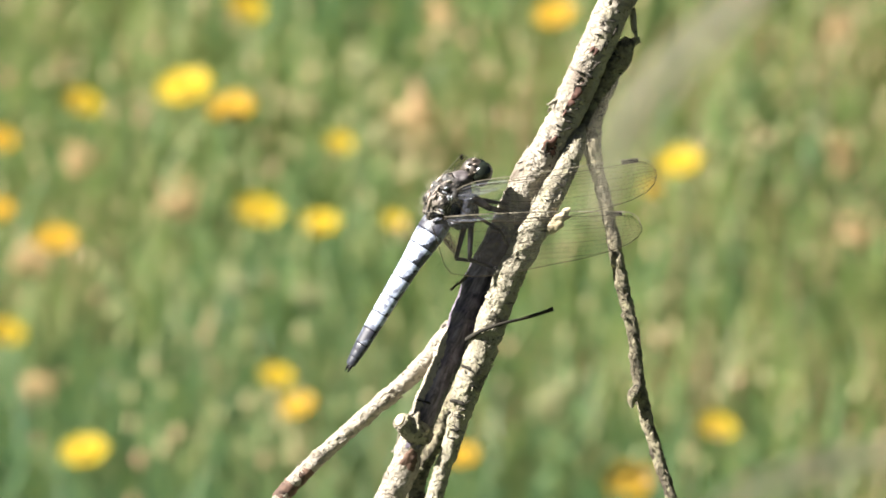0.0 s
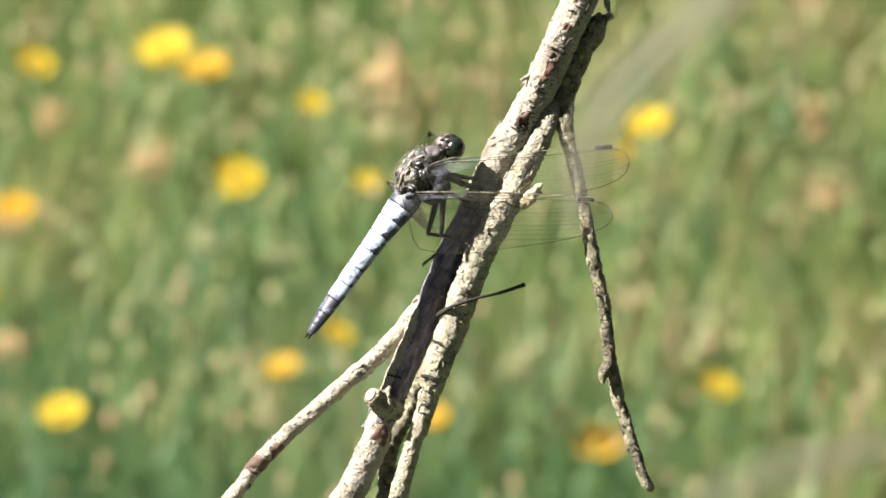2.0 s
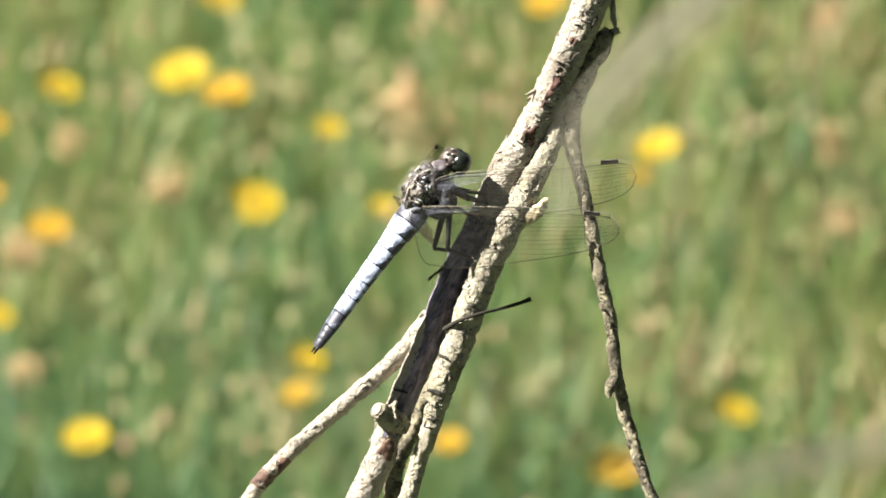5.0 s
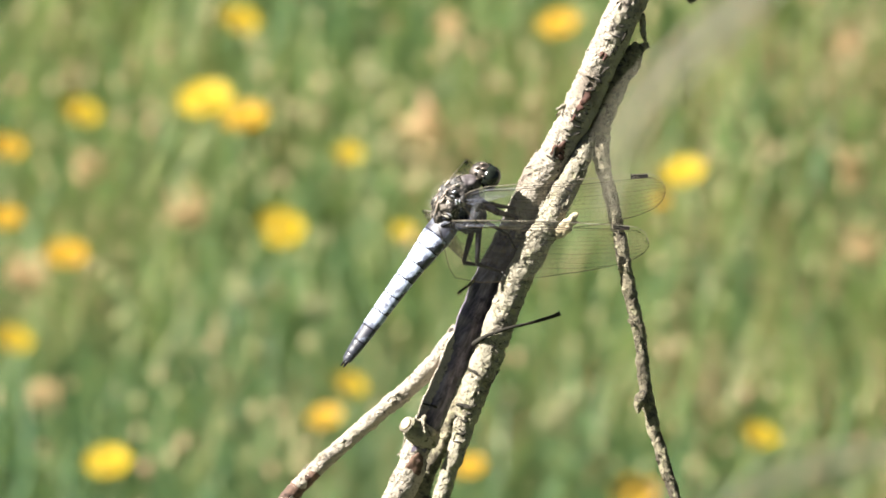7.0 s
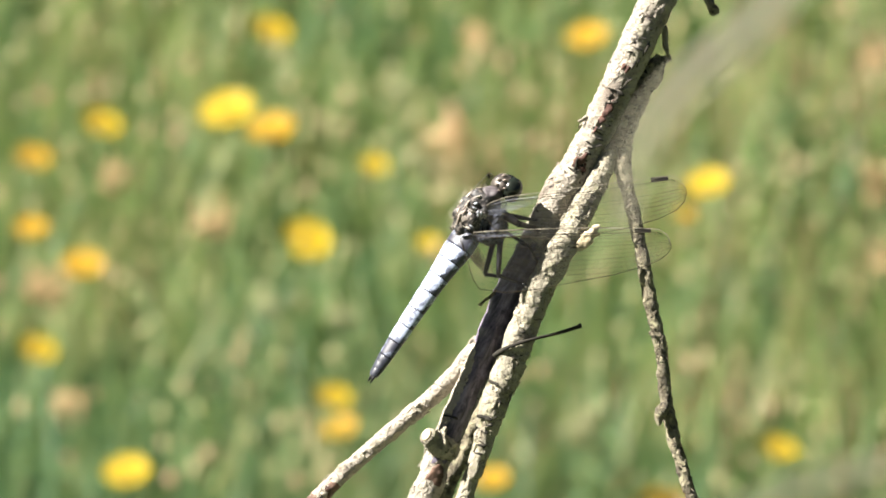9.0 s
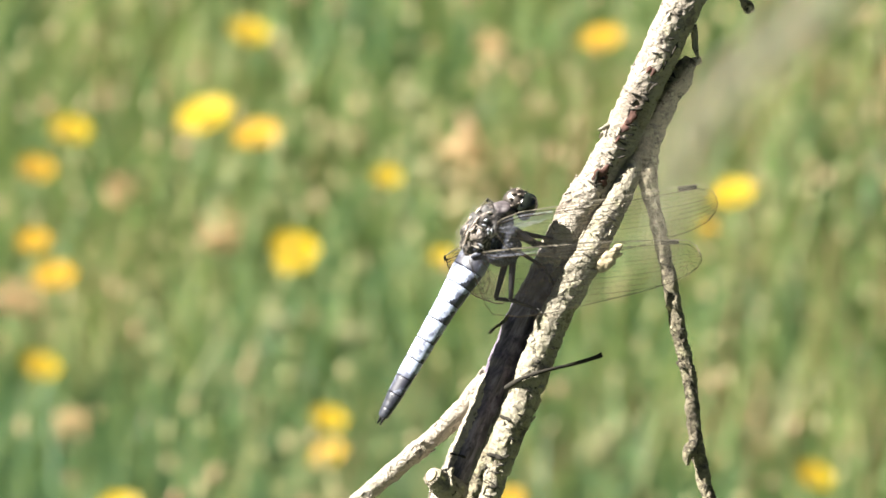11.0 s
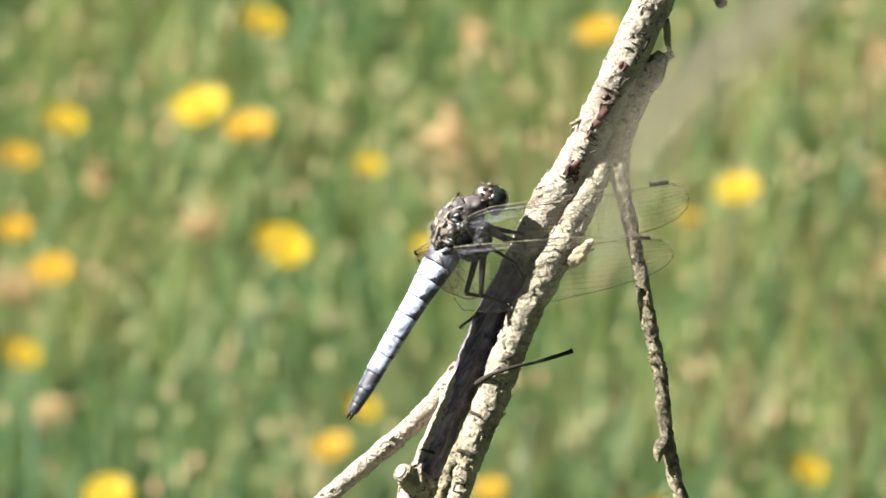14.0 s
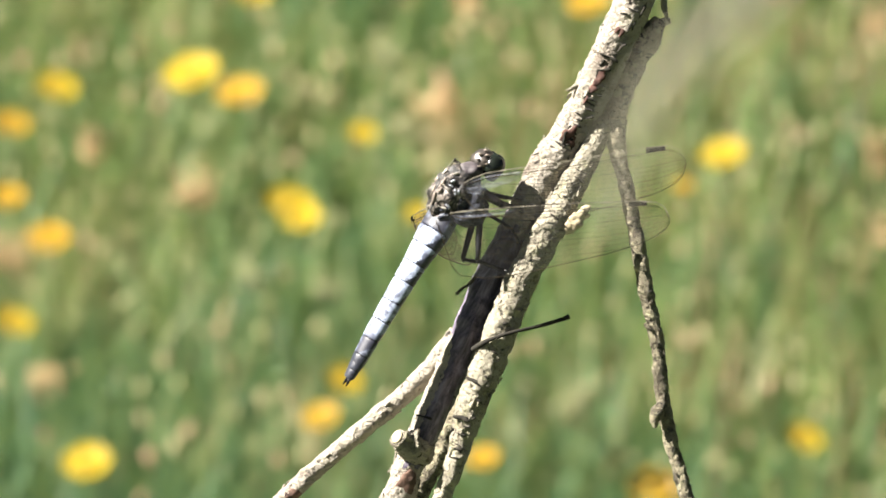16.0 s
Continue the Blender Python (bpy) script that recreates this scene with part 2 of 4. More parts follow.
def soil_material():
    n = Nodes("mossy_meadow_soil", 0.95)
    big, fine = n.noise(3.0, 5, 0.6), n.noise(60, 6, 0.7)
    base = n.ramp(big, [(0.3, (0.05, 0.075, 0.028)), (0.5, (0.085, 0.12, 0.042)), (0.7, (0.13, 0.125, 0.06))])
    n.colour(n.mix(0.7, base, n.ramp(fine, [(0.3, (0.35,)), (0.7, (1.0,))]), "MULTIPLY"))
    n.bump(fine, 0.8, 0.02)
    return n.material


M_SOIL = soil_material()


# ---- building helpers ----
def part(name, bm, material, parent=None, label="", origin=None, smooth=True):
    """Links a bmesh as one mesh object. Its points are in the parent's space; origin moves its own hinge there."""
    if origin is not None:
        bmesh.ops.translate(bm, vec=-Vector(origin), verts=bm.verts)
    mesh = bpy.data.meshes.new(name)
    bm.to_mesh(mesh)
    bm.free()
    mesh.materials.append(material)
    if smooth:
        mesh.shade_smooth()
    ob = new(name, mesh)
    if origin is not None:
        ob.location = origin
    ob.parent = parent
    if label:
        ob["label"] = label
    return ob


def from_arrays(name, points, faces, material, parent=None):
    mesh = bpy.data.meshes.new(name)
    mesh.from_pydata(points, [], faces)
    mesh.materials.append(material)
    ob = new(name, mesh)
    ob.parent = parent
    return ob


def spline(points, count):
    """Catmull-Rom through rows of equal length."""
    rows = [np.array(p, float) for p in points]
    rows = [2 * rows[0] - rows[1], *rows, 2 * rows[-1] - rows[-2]]
    made = []
    spans = len(rows) - 3
    for i in range(count):
        x = i / (count - 1) * spans
        k = min(int(x), spans - 1)
        s = x - k
        a, b, c, d = rows[k:k + 4]
        made.append(0.5 * (2 * b + (c - a) * s + (2 * a - 5 * b + 4 * c - d) * s * s + (3 * b - a - 3 * c + d) * s ** 3))
    return made


def rings(bm, centres, radii, sides=16, wobble=None, flat=None, caps=True):
    """A skin over circles along a line. flat: (direction, factor) squeezes the circles in that direction."""
    centres = [Vector(c) for c in centres]
    side = None
    loops = []
    for i, c in enumerate(centres):
        tangent = (centres[min(i + 1, len(centres) - 1)] - centres[max(i - 1, 0)]).normalized()
        if side is None:
            side = tangent.orthogonal().normalized()
        side = (side - tangent * side.dot(tangent)).normalized()
        other = tangent.cross(side)
        loop = []
        for k in range(sides):
            a = 2 * math.pi * k / sides
            ray = side * math.cos(a) + other * math.sin(a)
            r = radii[i] * (wobble(i, a, c + ray * radii[i]) if wobble else 1.0)
            offset = ray * r
            if flat:
                offset += flat[0] * offset.dot(flat[0]) * (flat[1] - 1)
            loop.append(bm.verts.new(c + offset))
        loops.append(loop)
    for one, two in zip(loops, loops[1:]):
        for k in range(sides):
            bm.faces.new((one[k], one[(k + 1) % sides], two[(k + 1) % sides], two[k]))
    if caps:
        bm.faces.new(loops[0][::-1])
        bm.faces.new(loops[-1])
    return bm


def ball(bm, centre, radii, axes=None, cuts=(18, 12), rough=0.0, freq=900):
    """An egg with three half-axes (metres) along three directions."""
    axes = axes or (Vector((1, 0, 0)), Vector((0, 1, 0)), Vector((0, 0, 1)))
    shape = bmesh.ops.create_uvsphere(bm, u_segments=cuts[0], v_segments=cuts[1], radius=1)
    for v in shape["verts"]:
        p = v.co.copy()
        q = sum((axes[i] * p[i] * radii[i] for i in range(3)), Vector())
        v.co = Vector(centre) + q * (1 + rough * noise.noise(q * freq))
    return bm


# ---- ground ----
def build_ground():
    bm = bmesh.new()
    steps = [-2500, -400, -60, -12, -4, 0, 2, 4, 6, 9, 14, 60, 400, 2500]
    grid = [[bm.verts.new((x, y, 0.012 * noise.noise(Vector((x, y, 0)) * 0.9) if abs(x) < 50 and abs(y) < 50 else 0)) for x in steps] for y in steps]
    for a, b in zip(grid, grid[1:]):
        for k in range(len(steps) - 1):
            bm.faces.new((a[k], a[k + 1], b[k + 1], b[k]))
    tagged(part("ground", bm, M_SOIL), "mossy green meadow soil under the grass", "ground", kind="structure")


build_ground()


def grass_field(name, label, count, xs, ys, heights, widths, seed, lean=0.35, material=None):
    material = material or M_GRASS
    rng = np.random.default_rng(seed)
    x, y = rng.normal(*xs, count), rng.normal(*ys, count)
    h, w = rng.uniform(*heights, count), rng.uniform(*widths, count)
    turn, tilt, bow = rng.uniform(0, 2 * np.pi, count), rng.normal(0, lean, count), rng.uniform(0.03, 0.32, count)
    face = rng.uniform(0, np.pi, count)
    points, faces = np.zeros((count, 7, 3)), []
    for j, (s, wide) in enumerate(((0, 1.0), (0.4, 0.9), (0.75, 0.55), (1.0, 0.0))):
        out = h * (tilt * s + bow * s * s)
        cx, cy, cz = x + np.cos(turn) * out, y + np.sin(turn) * out, h * s * (1 - 0.15 * s)
        for side in ((-1, 1) if j < 3 else (0,)):
            k = 2 * j + (1 if side == 1 else 0)
            points[:, k, 0], points[:, k, 1] = cx + side * np.cos(face) * w * wide / 2, cy + side * np.sin(face) * w * wide / 2
            points[:, k, 2] = cz - (0.02 if j == 0 else 0)
    base = np.arange(count) * 7
    for a, b, c, d in ((0, 1, 3, 2), (2, 3, 5, 4)):
        faces += np.stack([base + a, base + b, base + c, base + d], 1).tolist()
    faces += np.stack([base + 4, base + 5, base + 6], 1).tolist()
    ob = from_arrays(name, points.reshape(-1, 3).tolist(), faces, material)
    return tagged(ob, label, "grass", kind="stuff")


# The meadow that the long lens looks into, and thinner grass all round it.
grass_field("meadow_grass", "lush green meadow grass with straw tips", 66000, (0.0, 0.55), (3.8, 0.85), (0.07, 0.26), (0.003, 0.006), 3, 0.13)
grass_field("meadow_grass", "green meadow grass around the dead branch", 52000, (0.0, 2.4), (2.6, 2.8), (0.05, 0.16), (0.003, 0.006), 4, 0.15)
grass_field("meadow_grass", "lush blue-green tussock of meadow grass", 11000, (-0.12, 0.14), (3.2, 0.22), (0.08, 0.25), (0.003, 0.006), 6, 0.12, M_LUSH)
grass_field("grass_stalks", "thin upright brown grass stalks in the meadow", 220, (0.27, 0.10), (3.75, 0.35), (0.18, 0.34), (0.002, 0.004), 7, 0.05, M_DRY)


def seed_tips(count, xs, ys, seed):
    """Small ripe heads of the grasses, uncountable."""
    rng = np.random.default_rng(seed)
    corner = np.array([(1, 0, 0), (0, 1, 0), (-1, 0, 0), (0, -1, 0), (0, 0, 1.6), (0, 0, -1.6)])
    sides = [(0, 1, 4), (1, 2, 4), (2, 3, 4), (3, 0, 4), (1, 0, 5), (2, 1, 5), (3, 2, 5), (0, 3, 5)]
    centre = np.stack([rng.normal(*xs, count), rng.normal(*ys, count), rng.uniform(0.08, 0.24, count)], 1)
    points = centre[:, None] + corner[None] * rng.uniform(0.0015, 0.0045, (count, 1, 1))
    faces = [(a + 6 * k, b + 6 * k, c + 6 * k) for k in range(count) for a, b, c in sides]
    return tagged(from_arrays("grass_seeds", points.reshape(-1, 3).tolist(), faces, M_TIPS), "small straw-coloured and pinkish ripe grass heads", "grass", kind="stuff")


seed_tips(4000, (0.0, 0.55), (3.8, 0.85), 8)
seed_tips(170, (-0.06, 0.07), (3.78, 0.16), 9)


# ---- dead branch ----
def branch_line(points, near=0.24, far=9.0):
    """Points (u, v, w, radius) in mm, resampled finely near the perch and coarsely far from it."""
    dense = spline(points, 60 * (len(points) - 1))
    made, last = [dense[0]], dense[0]
    for p in dense[1:]:
        step = near if abs(p[1]) < 62 and abs(p[0]) < 100 else far
        if np.linalg.norm(p[:3] - last[:3]) >= step:
            made.append(p)
            last = p
    return made


def branch_part(name, points, material, parent, label="", rough=0.095, sides=56, crusty=0.0):
    """A stem of smooth thin bark with regions of crumbling crust and some cross cracks. crusty: -1 smooth to 1 all crust."""
    line = branch_line(points)
    base = parent.location
    seed = Vector((points[0][0], points[0][1], 7.0))

    run = [0.0]
    for p, q in zip(line, line[1:]):
        run.append(run[-1] + float(np.linalg.norm(q[:3] - p[:3])))

    def wobble(i, a, p):
        q = p * 1000 + seed
        r = line[i][3]
        swell = noise.noise(q * 0.12) * 0.6 + noise.noise(q * 0.35) * 0.3
        crust = min(1.0, max(0.0, 0.4 + crusty + 1.5 * noise.noise(q * 0.23 + Vector((9, 4, 2)))))
        crumb = abs(noise.noise(q * 0.8)) * 1.3 + max(0.0, noise.noise(q * 1.5)) * 1.3 + abs(noise.noise(q * 2.8)) * 0.8
        ring = Vector((run[i] * 0.62, math.cos(a) * r * 0.3, math.sin(a) * r * 0.3)) + seed
        ring += noise.noise_vector(q * 0.5) * 0.35
        crack = max(0.0, 1 - abs(noise.noise(ring)) * 14) * max(0.0, 0.25 + noise.noise(q * 0.4))
        height = noise.noise(q * 0.42 + Vector((1, 7, 3)) + noise.noise_vector(q * 0.9) * 0.35) + 0.35 * noise.noise(q * 1.3)
        scale = math.floor(height * 5) * 0.24
        return 1 + rough * (swell + scale + crust * (crumb - 0.45) * 0.7 - 1.1 * crack)

    bm = bmesh.new()
    rings(bm, [at(*p[:3]) - base for p in line], [p[3] * MM for p in line], sides, wobble)
    return part(name, bm, material, parent, label)


def flake(bm, centre, along, out, size, curl, thick=0.12):
    """A curled scale of loose bark, sizes in mm."""
    across = along.cross(out).normalized()
    tops, lows = [], []
    for i in range(4):
        for j in range(3):
            s, c = i / 3 - 0.5, j / 2 - 0.5
            lift = curl * (s + 0.5) ** 2 - 0.18 * size[1] * (2 * c) ** 2
            ragged = 1 + 0.8 * noise.noise(Vector((i * 1.7, j * 2.3, centre.x * 9000)))
            p = centre + (along * s * size[0] * ragged + across * c * size[1] * (1 - 0.9 * max(0, s)) * ragged + out * lift) * MM
            tops.append(bm.verts.new(p + out * thick * MM))
            lows.append(bm.verts.new(p - out * thick * MM))
    for i in range(3):
        for j in range(2):
            a, b, c, d = 3 * i + j, 3 * i + j + 1, 3 * i + j + 4, 3 * i + j + 3
            bm.faces.new((tops[a], tops[b], tops[c], tops[d]))
            bm.faces.new((lows[d], lows[c], lows[b], lows[a]))
    rim = [0, 1, 2, 5, 8, 11, 10, 9, 6, 3]
    for a, b in zip(rim, rim[1:] + rim[:1]):
        bm.faces.new((tops[b], tops[a], lows[a], lows[b]))


def build_branch():
    base = at(-190, -1412, 20)
    base.z = 0
    root = new("dead_branch")
    root.location = base
    tagged(root, "dead shrub branch with pale flaking bark rooted in the meadow", "branch")
    k = 0.1070
    stem = [(*(44.55, 69.71, 2), 31 * k), (*(38.10, 57.90, 1), 31 * k), (*(32.94, 47.17, 0), 31 * k), (*(28.24, 36.47, 0), 30 * k), (*(23.96, 26.85, 0), 30 * k), (*(20.96, 20.96, 0), 29 * k),
            (*(19.47, 18.08, 0), 28.5 * k), (*(18.72, 16.68, 0), 32 * k), (*(17.01, 14.55, 0), 33 * k), (*(12.30, 4.39, 0), 30 * k), (*(7.91, -4.17, 0), 29 * k), (*(2.57, -17.01, 0), 27 * k),
            (*(-2.14, -27.70, 0), 25 * k), (*(-6.63, -38.40, 0), 24 * k), (*(-9.84, -46.95, 0), 26 * k), (-40, -110, 2, 3.4), (-95, -320, 8, 4.2), (-160, -860, 16, 5.0), (-190, -1418, 20, 6.0)]
    trunk = branch_part("main_stem", stem, M_BARK, root, "thick stem with pale cracked bark, painted darker in the dragonfly shadow below the perch", 0.085, 72)
    # below the perch, painted shade deepens the dragonfly's shadow on the stem's front
    trunk.data.materials.append(M_SHADED_STEM)
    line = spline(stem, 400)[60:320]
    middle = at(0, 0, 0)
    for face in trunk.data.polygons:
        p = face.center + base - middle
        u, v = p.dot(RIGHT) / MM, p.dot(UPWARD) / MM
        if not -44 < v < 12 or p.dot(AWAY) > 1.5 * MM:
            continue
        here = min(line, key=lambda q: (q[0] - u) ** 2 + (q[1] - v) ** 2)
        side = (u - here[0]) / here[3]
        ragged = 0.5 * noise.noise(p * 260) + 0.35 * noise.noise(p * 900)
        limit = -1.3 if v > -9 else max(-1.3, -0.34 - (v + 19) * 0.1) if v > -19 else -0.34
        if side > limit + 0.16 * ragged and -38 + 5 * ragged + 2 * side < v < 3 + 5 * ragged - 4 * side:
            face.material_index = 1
    second = [(*(26.74, 23.42, 0), 7 * k), (*(25.87, 21.49, -0.6), 13 * k), (*(24.69, 18.71, -1), 18 * k), (*(22.35, 13.78, -2), 21.5 * k), (*(17.50, 4.38, -3.4), 25 * k),
              (*(12.05, -6.29, -4.6), 24.5 * k), (*(8.20, -16.96, -4.6), 26 * k), (*(4.16, -27.63, -4), 23.5 * k), (*(2.85, -32.50, -3.5), 18.5 * k), (*(1.17, -38.32, -3), 16.5 * k), (*(-1.28, -46.05, -1.6), 15.5 * k),
              (-12, -90, 1, 1.9), (-60, -300, 8, 2.6), (-130, -860, 18, 3.2), (-160, -1420, 24, 4.0)]
    branch_part("second_stem", second, M_BARK_B, root, "second stem crusted with yellowish lichen", 0.125, 64, 0.3)
    hanging = [(*(35.54, 39.72, 3.5), 12 * k), (*(34.02, 37.34, 3.2), 20 * k), (*(31.55, 33.26, 3), 20 * k), (*(29.52, 28.45, 2.8), 20 * k), (*(28.04, 23.12, 1.0), 18 * k), (*(28.37, 18.84, -0.4), 16 * k), (*(29.45, 14.03, -0.6), 12.5 * k), (*(31.68, 4.39, -0.5), 12 * k), (*(33.78, -6.31, -1), 12.5 * k), (*(36.15, -16.98, -2), 11 * k),
               (*(37.20, -26.70, -2), 11.5 * k), (*(40.35, -38.35, -2), 10.5 * k), (*(42.20, -43.69, -2), 10.5 * k), (*(43.30, -47.11, -2), 10.5 * k), (*(44.40, -49.10, -2), 9.5 * k), (*(45.40, -50.30, -2), 5 * k)]
    branch_part("hanging_twig", hanging, M_BARK_C, root, "thin grey-brown twig with rough bark", 0.19, 40, 0.4)
    low = [(*(1.71, -14.34, 1), 15 * k), (*(-1.50, -19.17, 2), 16.5 * k), (*(-4.71, -22.93, 3), 16.5 * k), (*(-9.00, -26.80, 3), 15 * k), (*(-10.30, -27.95, 3), 17 * k), (*(-12.20, -29.60, 3.2), 15 * k), (*(-19.73, -36.13, 4), 14.5 * k), (*(-26.16, -42.25, 4), 14.5 * k), (*(-30.99, -47.61, 4), 13.5 * k),
           (-46, -70, 5, 1.5), (-90, -150, 8, 1.3), (-115, -260, 12, 0.9)]
    branch_part("side_branch", low, M_BARK, root, "slim pale side branch", 0.105, 40, 0.05)
    behind = [(*(4.95, -23.58, 11), 13 * k), (*(1.72, -28.97, 11), 16 * k), (*(-1.29, -35.97, 11), 17 * k), (*(-4.95, -44.05, 11), 16 * k), (-9, -66, 11, 1.7), (-45, -180, 12, 1.5), (-70, -300, 14, 1.0)]
    branch_part("back_branch", behind, M_BARK_C, root, "shaded brown branch behind the stems", 0.2, 30, 0.4)
    branch_part("thin_twig", [(*(4.48, -17.17, -5), 4 * k), (*(7.02, -15.54, -7.8), 3.6 * k), (*(11.28, -14.05, -7.6), 3 * k), (*(15.56, -13.00, -5.6), 3.2 * k), (*(19.00, -11.96, -3), 3 * k), (*(20.92, -11.21, -3), 4.2 * k)],
                M_TWIG, root, "thin dark twig", 0.25, 8)
    branch_part("thin_twig", [(*(4.70, -4.81, -1), 4 * k), (*(3.42, -6.19, -2.6), 3.2 * k), (*(2.56, -6.73, -3), 2.4 * k), (*(1.49, -7.79, -3.4), 2.6 * k)], M_BARK_C, root, "short dark twig stub", 0.25, 8)
    branch_part("thin_twig", [(*(37.05, 60.08, 2), 9 * k), (*(40.80, 55.79, 2), 8 * k), (*(43.48, 51.51, 2), 9 * k), (*(45.19, 48.73, 2), 11 * k), (*(45.83, 47.65, 2), 6 * k)], M_BARK_C, root, "short curled dead twig", 0.4, 12)
    branch_part("twig_bud", [(*(37.04, -25.51, -3), 6 * k), (*(36.27, -26.99, -4), 11 * k), (*(35.74, -28.59, -4), 8 * k), (*(35.63, -30.19, -4), 2 * k)], M_BARK_C, root, "small pointed bud on the thin twig", 0.3, 10)
    stub = branch_part("cut_stub", [(*(-3.85, -35.39, -0.5), 23 * k), (*(-4.91, -34.50, -2.2), 22 * k), (*(-6.19, -33.61, -3.6), 19 * k), (*(-7.36, -32.85, -4.7), 16 * k), (*(-8.10, -32.30, -5.4), 15 * k)], M_BARK_B, root, "short sawn-off side stub", 0.2, 40, 0.6)
    bm = bmesh.new()
    cut = (RIGHT * -0.62 + UPWARD * 0.42 - AWAY * 0.66).normalized()
    up = (UPWARD - cut * UPWARD.dot(cut)).normalized()
    ball(bm, at(*(-8.21, -32.19, -5.5)) - base, (1.1 * MM, 1.2 * MM, 0.4 * MM), (cut.cross(up), up, cut), (24, 14), 0.2, 700)
    part("cut_face", bm, M_CHIP, stub, "pale sawn end of the stub")
    bm = bmesh.new()
    ball(bm, at(*(-6.08, -33.29, -3.6)) - base, (2.4 * MM, 2.5 * MM, 0.9 * MM), (cut.cross(up), up, cut), (36, 20), 0.5, 900)
    part("bark_collar", bm, M_BARK_B, stub, "crusty ring of bark round the stub")
    bm = bmesh.new()
    ball(bm, at(*(-6.62, -40.90, -2.4)) - base, (1.6 * MM, 0.5 * MM, 3.2 * MM), (Vector((0.92, 0, -0.38)), Vector((0, -1, 0)), Vector((0.38, 0, 0.92))), (28, 20), 0.3, 900)
    part("bare_patch", bm, M_BARE, root, "reddish bare patch where the bark has gone")
    branch_part("bare_end", [(*(-25.30, -41.49, 4), 14.5 * k), (*(-27.23, -43.32, 4), 15.5 * k), (*(-29.38, -45.57, 4), 15 * k), (*(-31.09, -47.71, 4), 14.5 * k)], M_BARE, root, "bare reddish-brown end of the side branch", 0.2, 20)
    bm = bmesh.new()
    ball(bm, at(*(21.60, 5.10, -5.0)) - base, (3.1 * MM, 1.2 * MM, 0.8 * MM), (Vector((0.75, 0.1, 0.65)), Vector((-0.65, 0.1, 0.75)), Vector((0, -1, 0))), (36, 24), 0.5, 900)
    part("wood_chip", bm, M_CHIP, root, "pale splinter of bare wood on the second stem")
    bm = bmesh.new()
    ball(bm, at(*(32.40, -2.90, -1.5)) - base, (0.75 * MM, 0.6 * MM, 0.6 * MM), None, (18, 12), 0.4, 1500)
    part("wart", bm, M_CHIP, root, "pale wart on the thin twig")
    bm = bmesh.new()
    ball(bm, at(*(35.30, -12.90, -1.5)) - base, (1.55 * MM, 1.4 * MM, 0.6 * MM), (Vector((0.98, 0, -0.2)), Vector((0, 1, 0)), Vector((0.2, 0, 0.98))), (28, 16), 0.7, 1300)
    part("twig_knot", bm, M_BARK_C, root, "crusty knot round the thin twig")
    bm = bmesh.new()
    ball(bm, at(*(19.86, 18.68, -2.75)) - base, (1.25 * MM, 0.5 * MM, 2.3 * MM), (Vector((0.9, 0, -0.4)), Vector((0, -1, 0)), Vector((0.4, 0, 0.9))), (24, 18), 0.8, 800)
    scar = part("bud_scar", bm, M_SCAR, root, "small reddish-brown bud scar")
    bm = bmesh.new()
    ball(bm, at(*(19.43, 19.11, -3.3)) - base, (0.3 * MM, 0.25 * MM, 1.5 * MM), (Vector((0.95, 0, -0.2)), Vector((0, -1, 0)), Vector((0.2, 0, 0.95))), (14, 12), 0.9, 1500)
    part("cleft", bm, M_TWIG, scar, "dark split in the bud scar")
    # dark splits and rusty sores in the bark, lying on the round of each stem
    def mark(points, u, v, long, wide, turn, material, name, label):
        line = spline(points, 300)
        here = min(line, key=lambda p: (p[0] - u) ** 2 + (p[1] - v) ** 2)
        away = math.hypot(here[0] - u, here[1] - v)
        w = here[2] - math.sqrt(max(here[3] ** 2 - away ** 2, (0.3 * here[3]) ** 2))
        out = Vector(at(u, v, w) - at(*here[:3])).normalized()
        lie = RIGHT * math.cos(radians(turn)) + UPWARD * math.sin(radians(turn))
        lie = (lie - out * lie.dot(out)).normalized()
        bm = bmesh.new()
        ball(bm, at(u, v, w) + out * 0.02 * MM - base, (long * MM, wide * MM, 0.28 * MM), (lie, out.cross(lie), out), (24, 14), 0.8, 1100)
        part(name, bm, material, root, label)

    for u, v, long, wide, turn in ((*(27.17, 32.84, 0)[:2], 1.7, 0.30, -25), (*(32.62, 41.50, 0)[:2], 1.6, 0.28, 60), (*(26.31, 30.91, 0)[:2], 1.2, 0.3, 10), (*(23.32, 25.99, 0)[:2], 0.9, 0.2, -20), (*(14.76, 16.36, 0)[:2], 1.0, 0.09, -8),
                                   (*(30.16, 38.18, 0)[:2], 1.1, 0.22, 65), (*(-3.42, -28.88, 0)[:2], 1.5, 0.2, -15), (*(28.66, 34.55, 0)[:2], 1.0, 0.2, 50), (*(24.60, 27.49, 0)[:2], 0.8, 0.22, 30), (*(21.50, 23.42, 0)[:2], 0.5, 0.16, -30), (*(29.09, 40.54, 0)[:2], 0.7, 0.16, -10)):
        mark(stem, u, v, long, wide, turn, M_TWIG, "bark_crack", "dark split in the bark")
    # a broken seam of short cracks and brown crust down the front of the stem
    chance = random.Random(21)
    for i in range(30):
        here = spline(stem[1:8], 200)[3 + i * 6]
        side = chance.uniform(-0.25, 0.5) * here[3]
        brown = i % 7 == 3
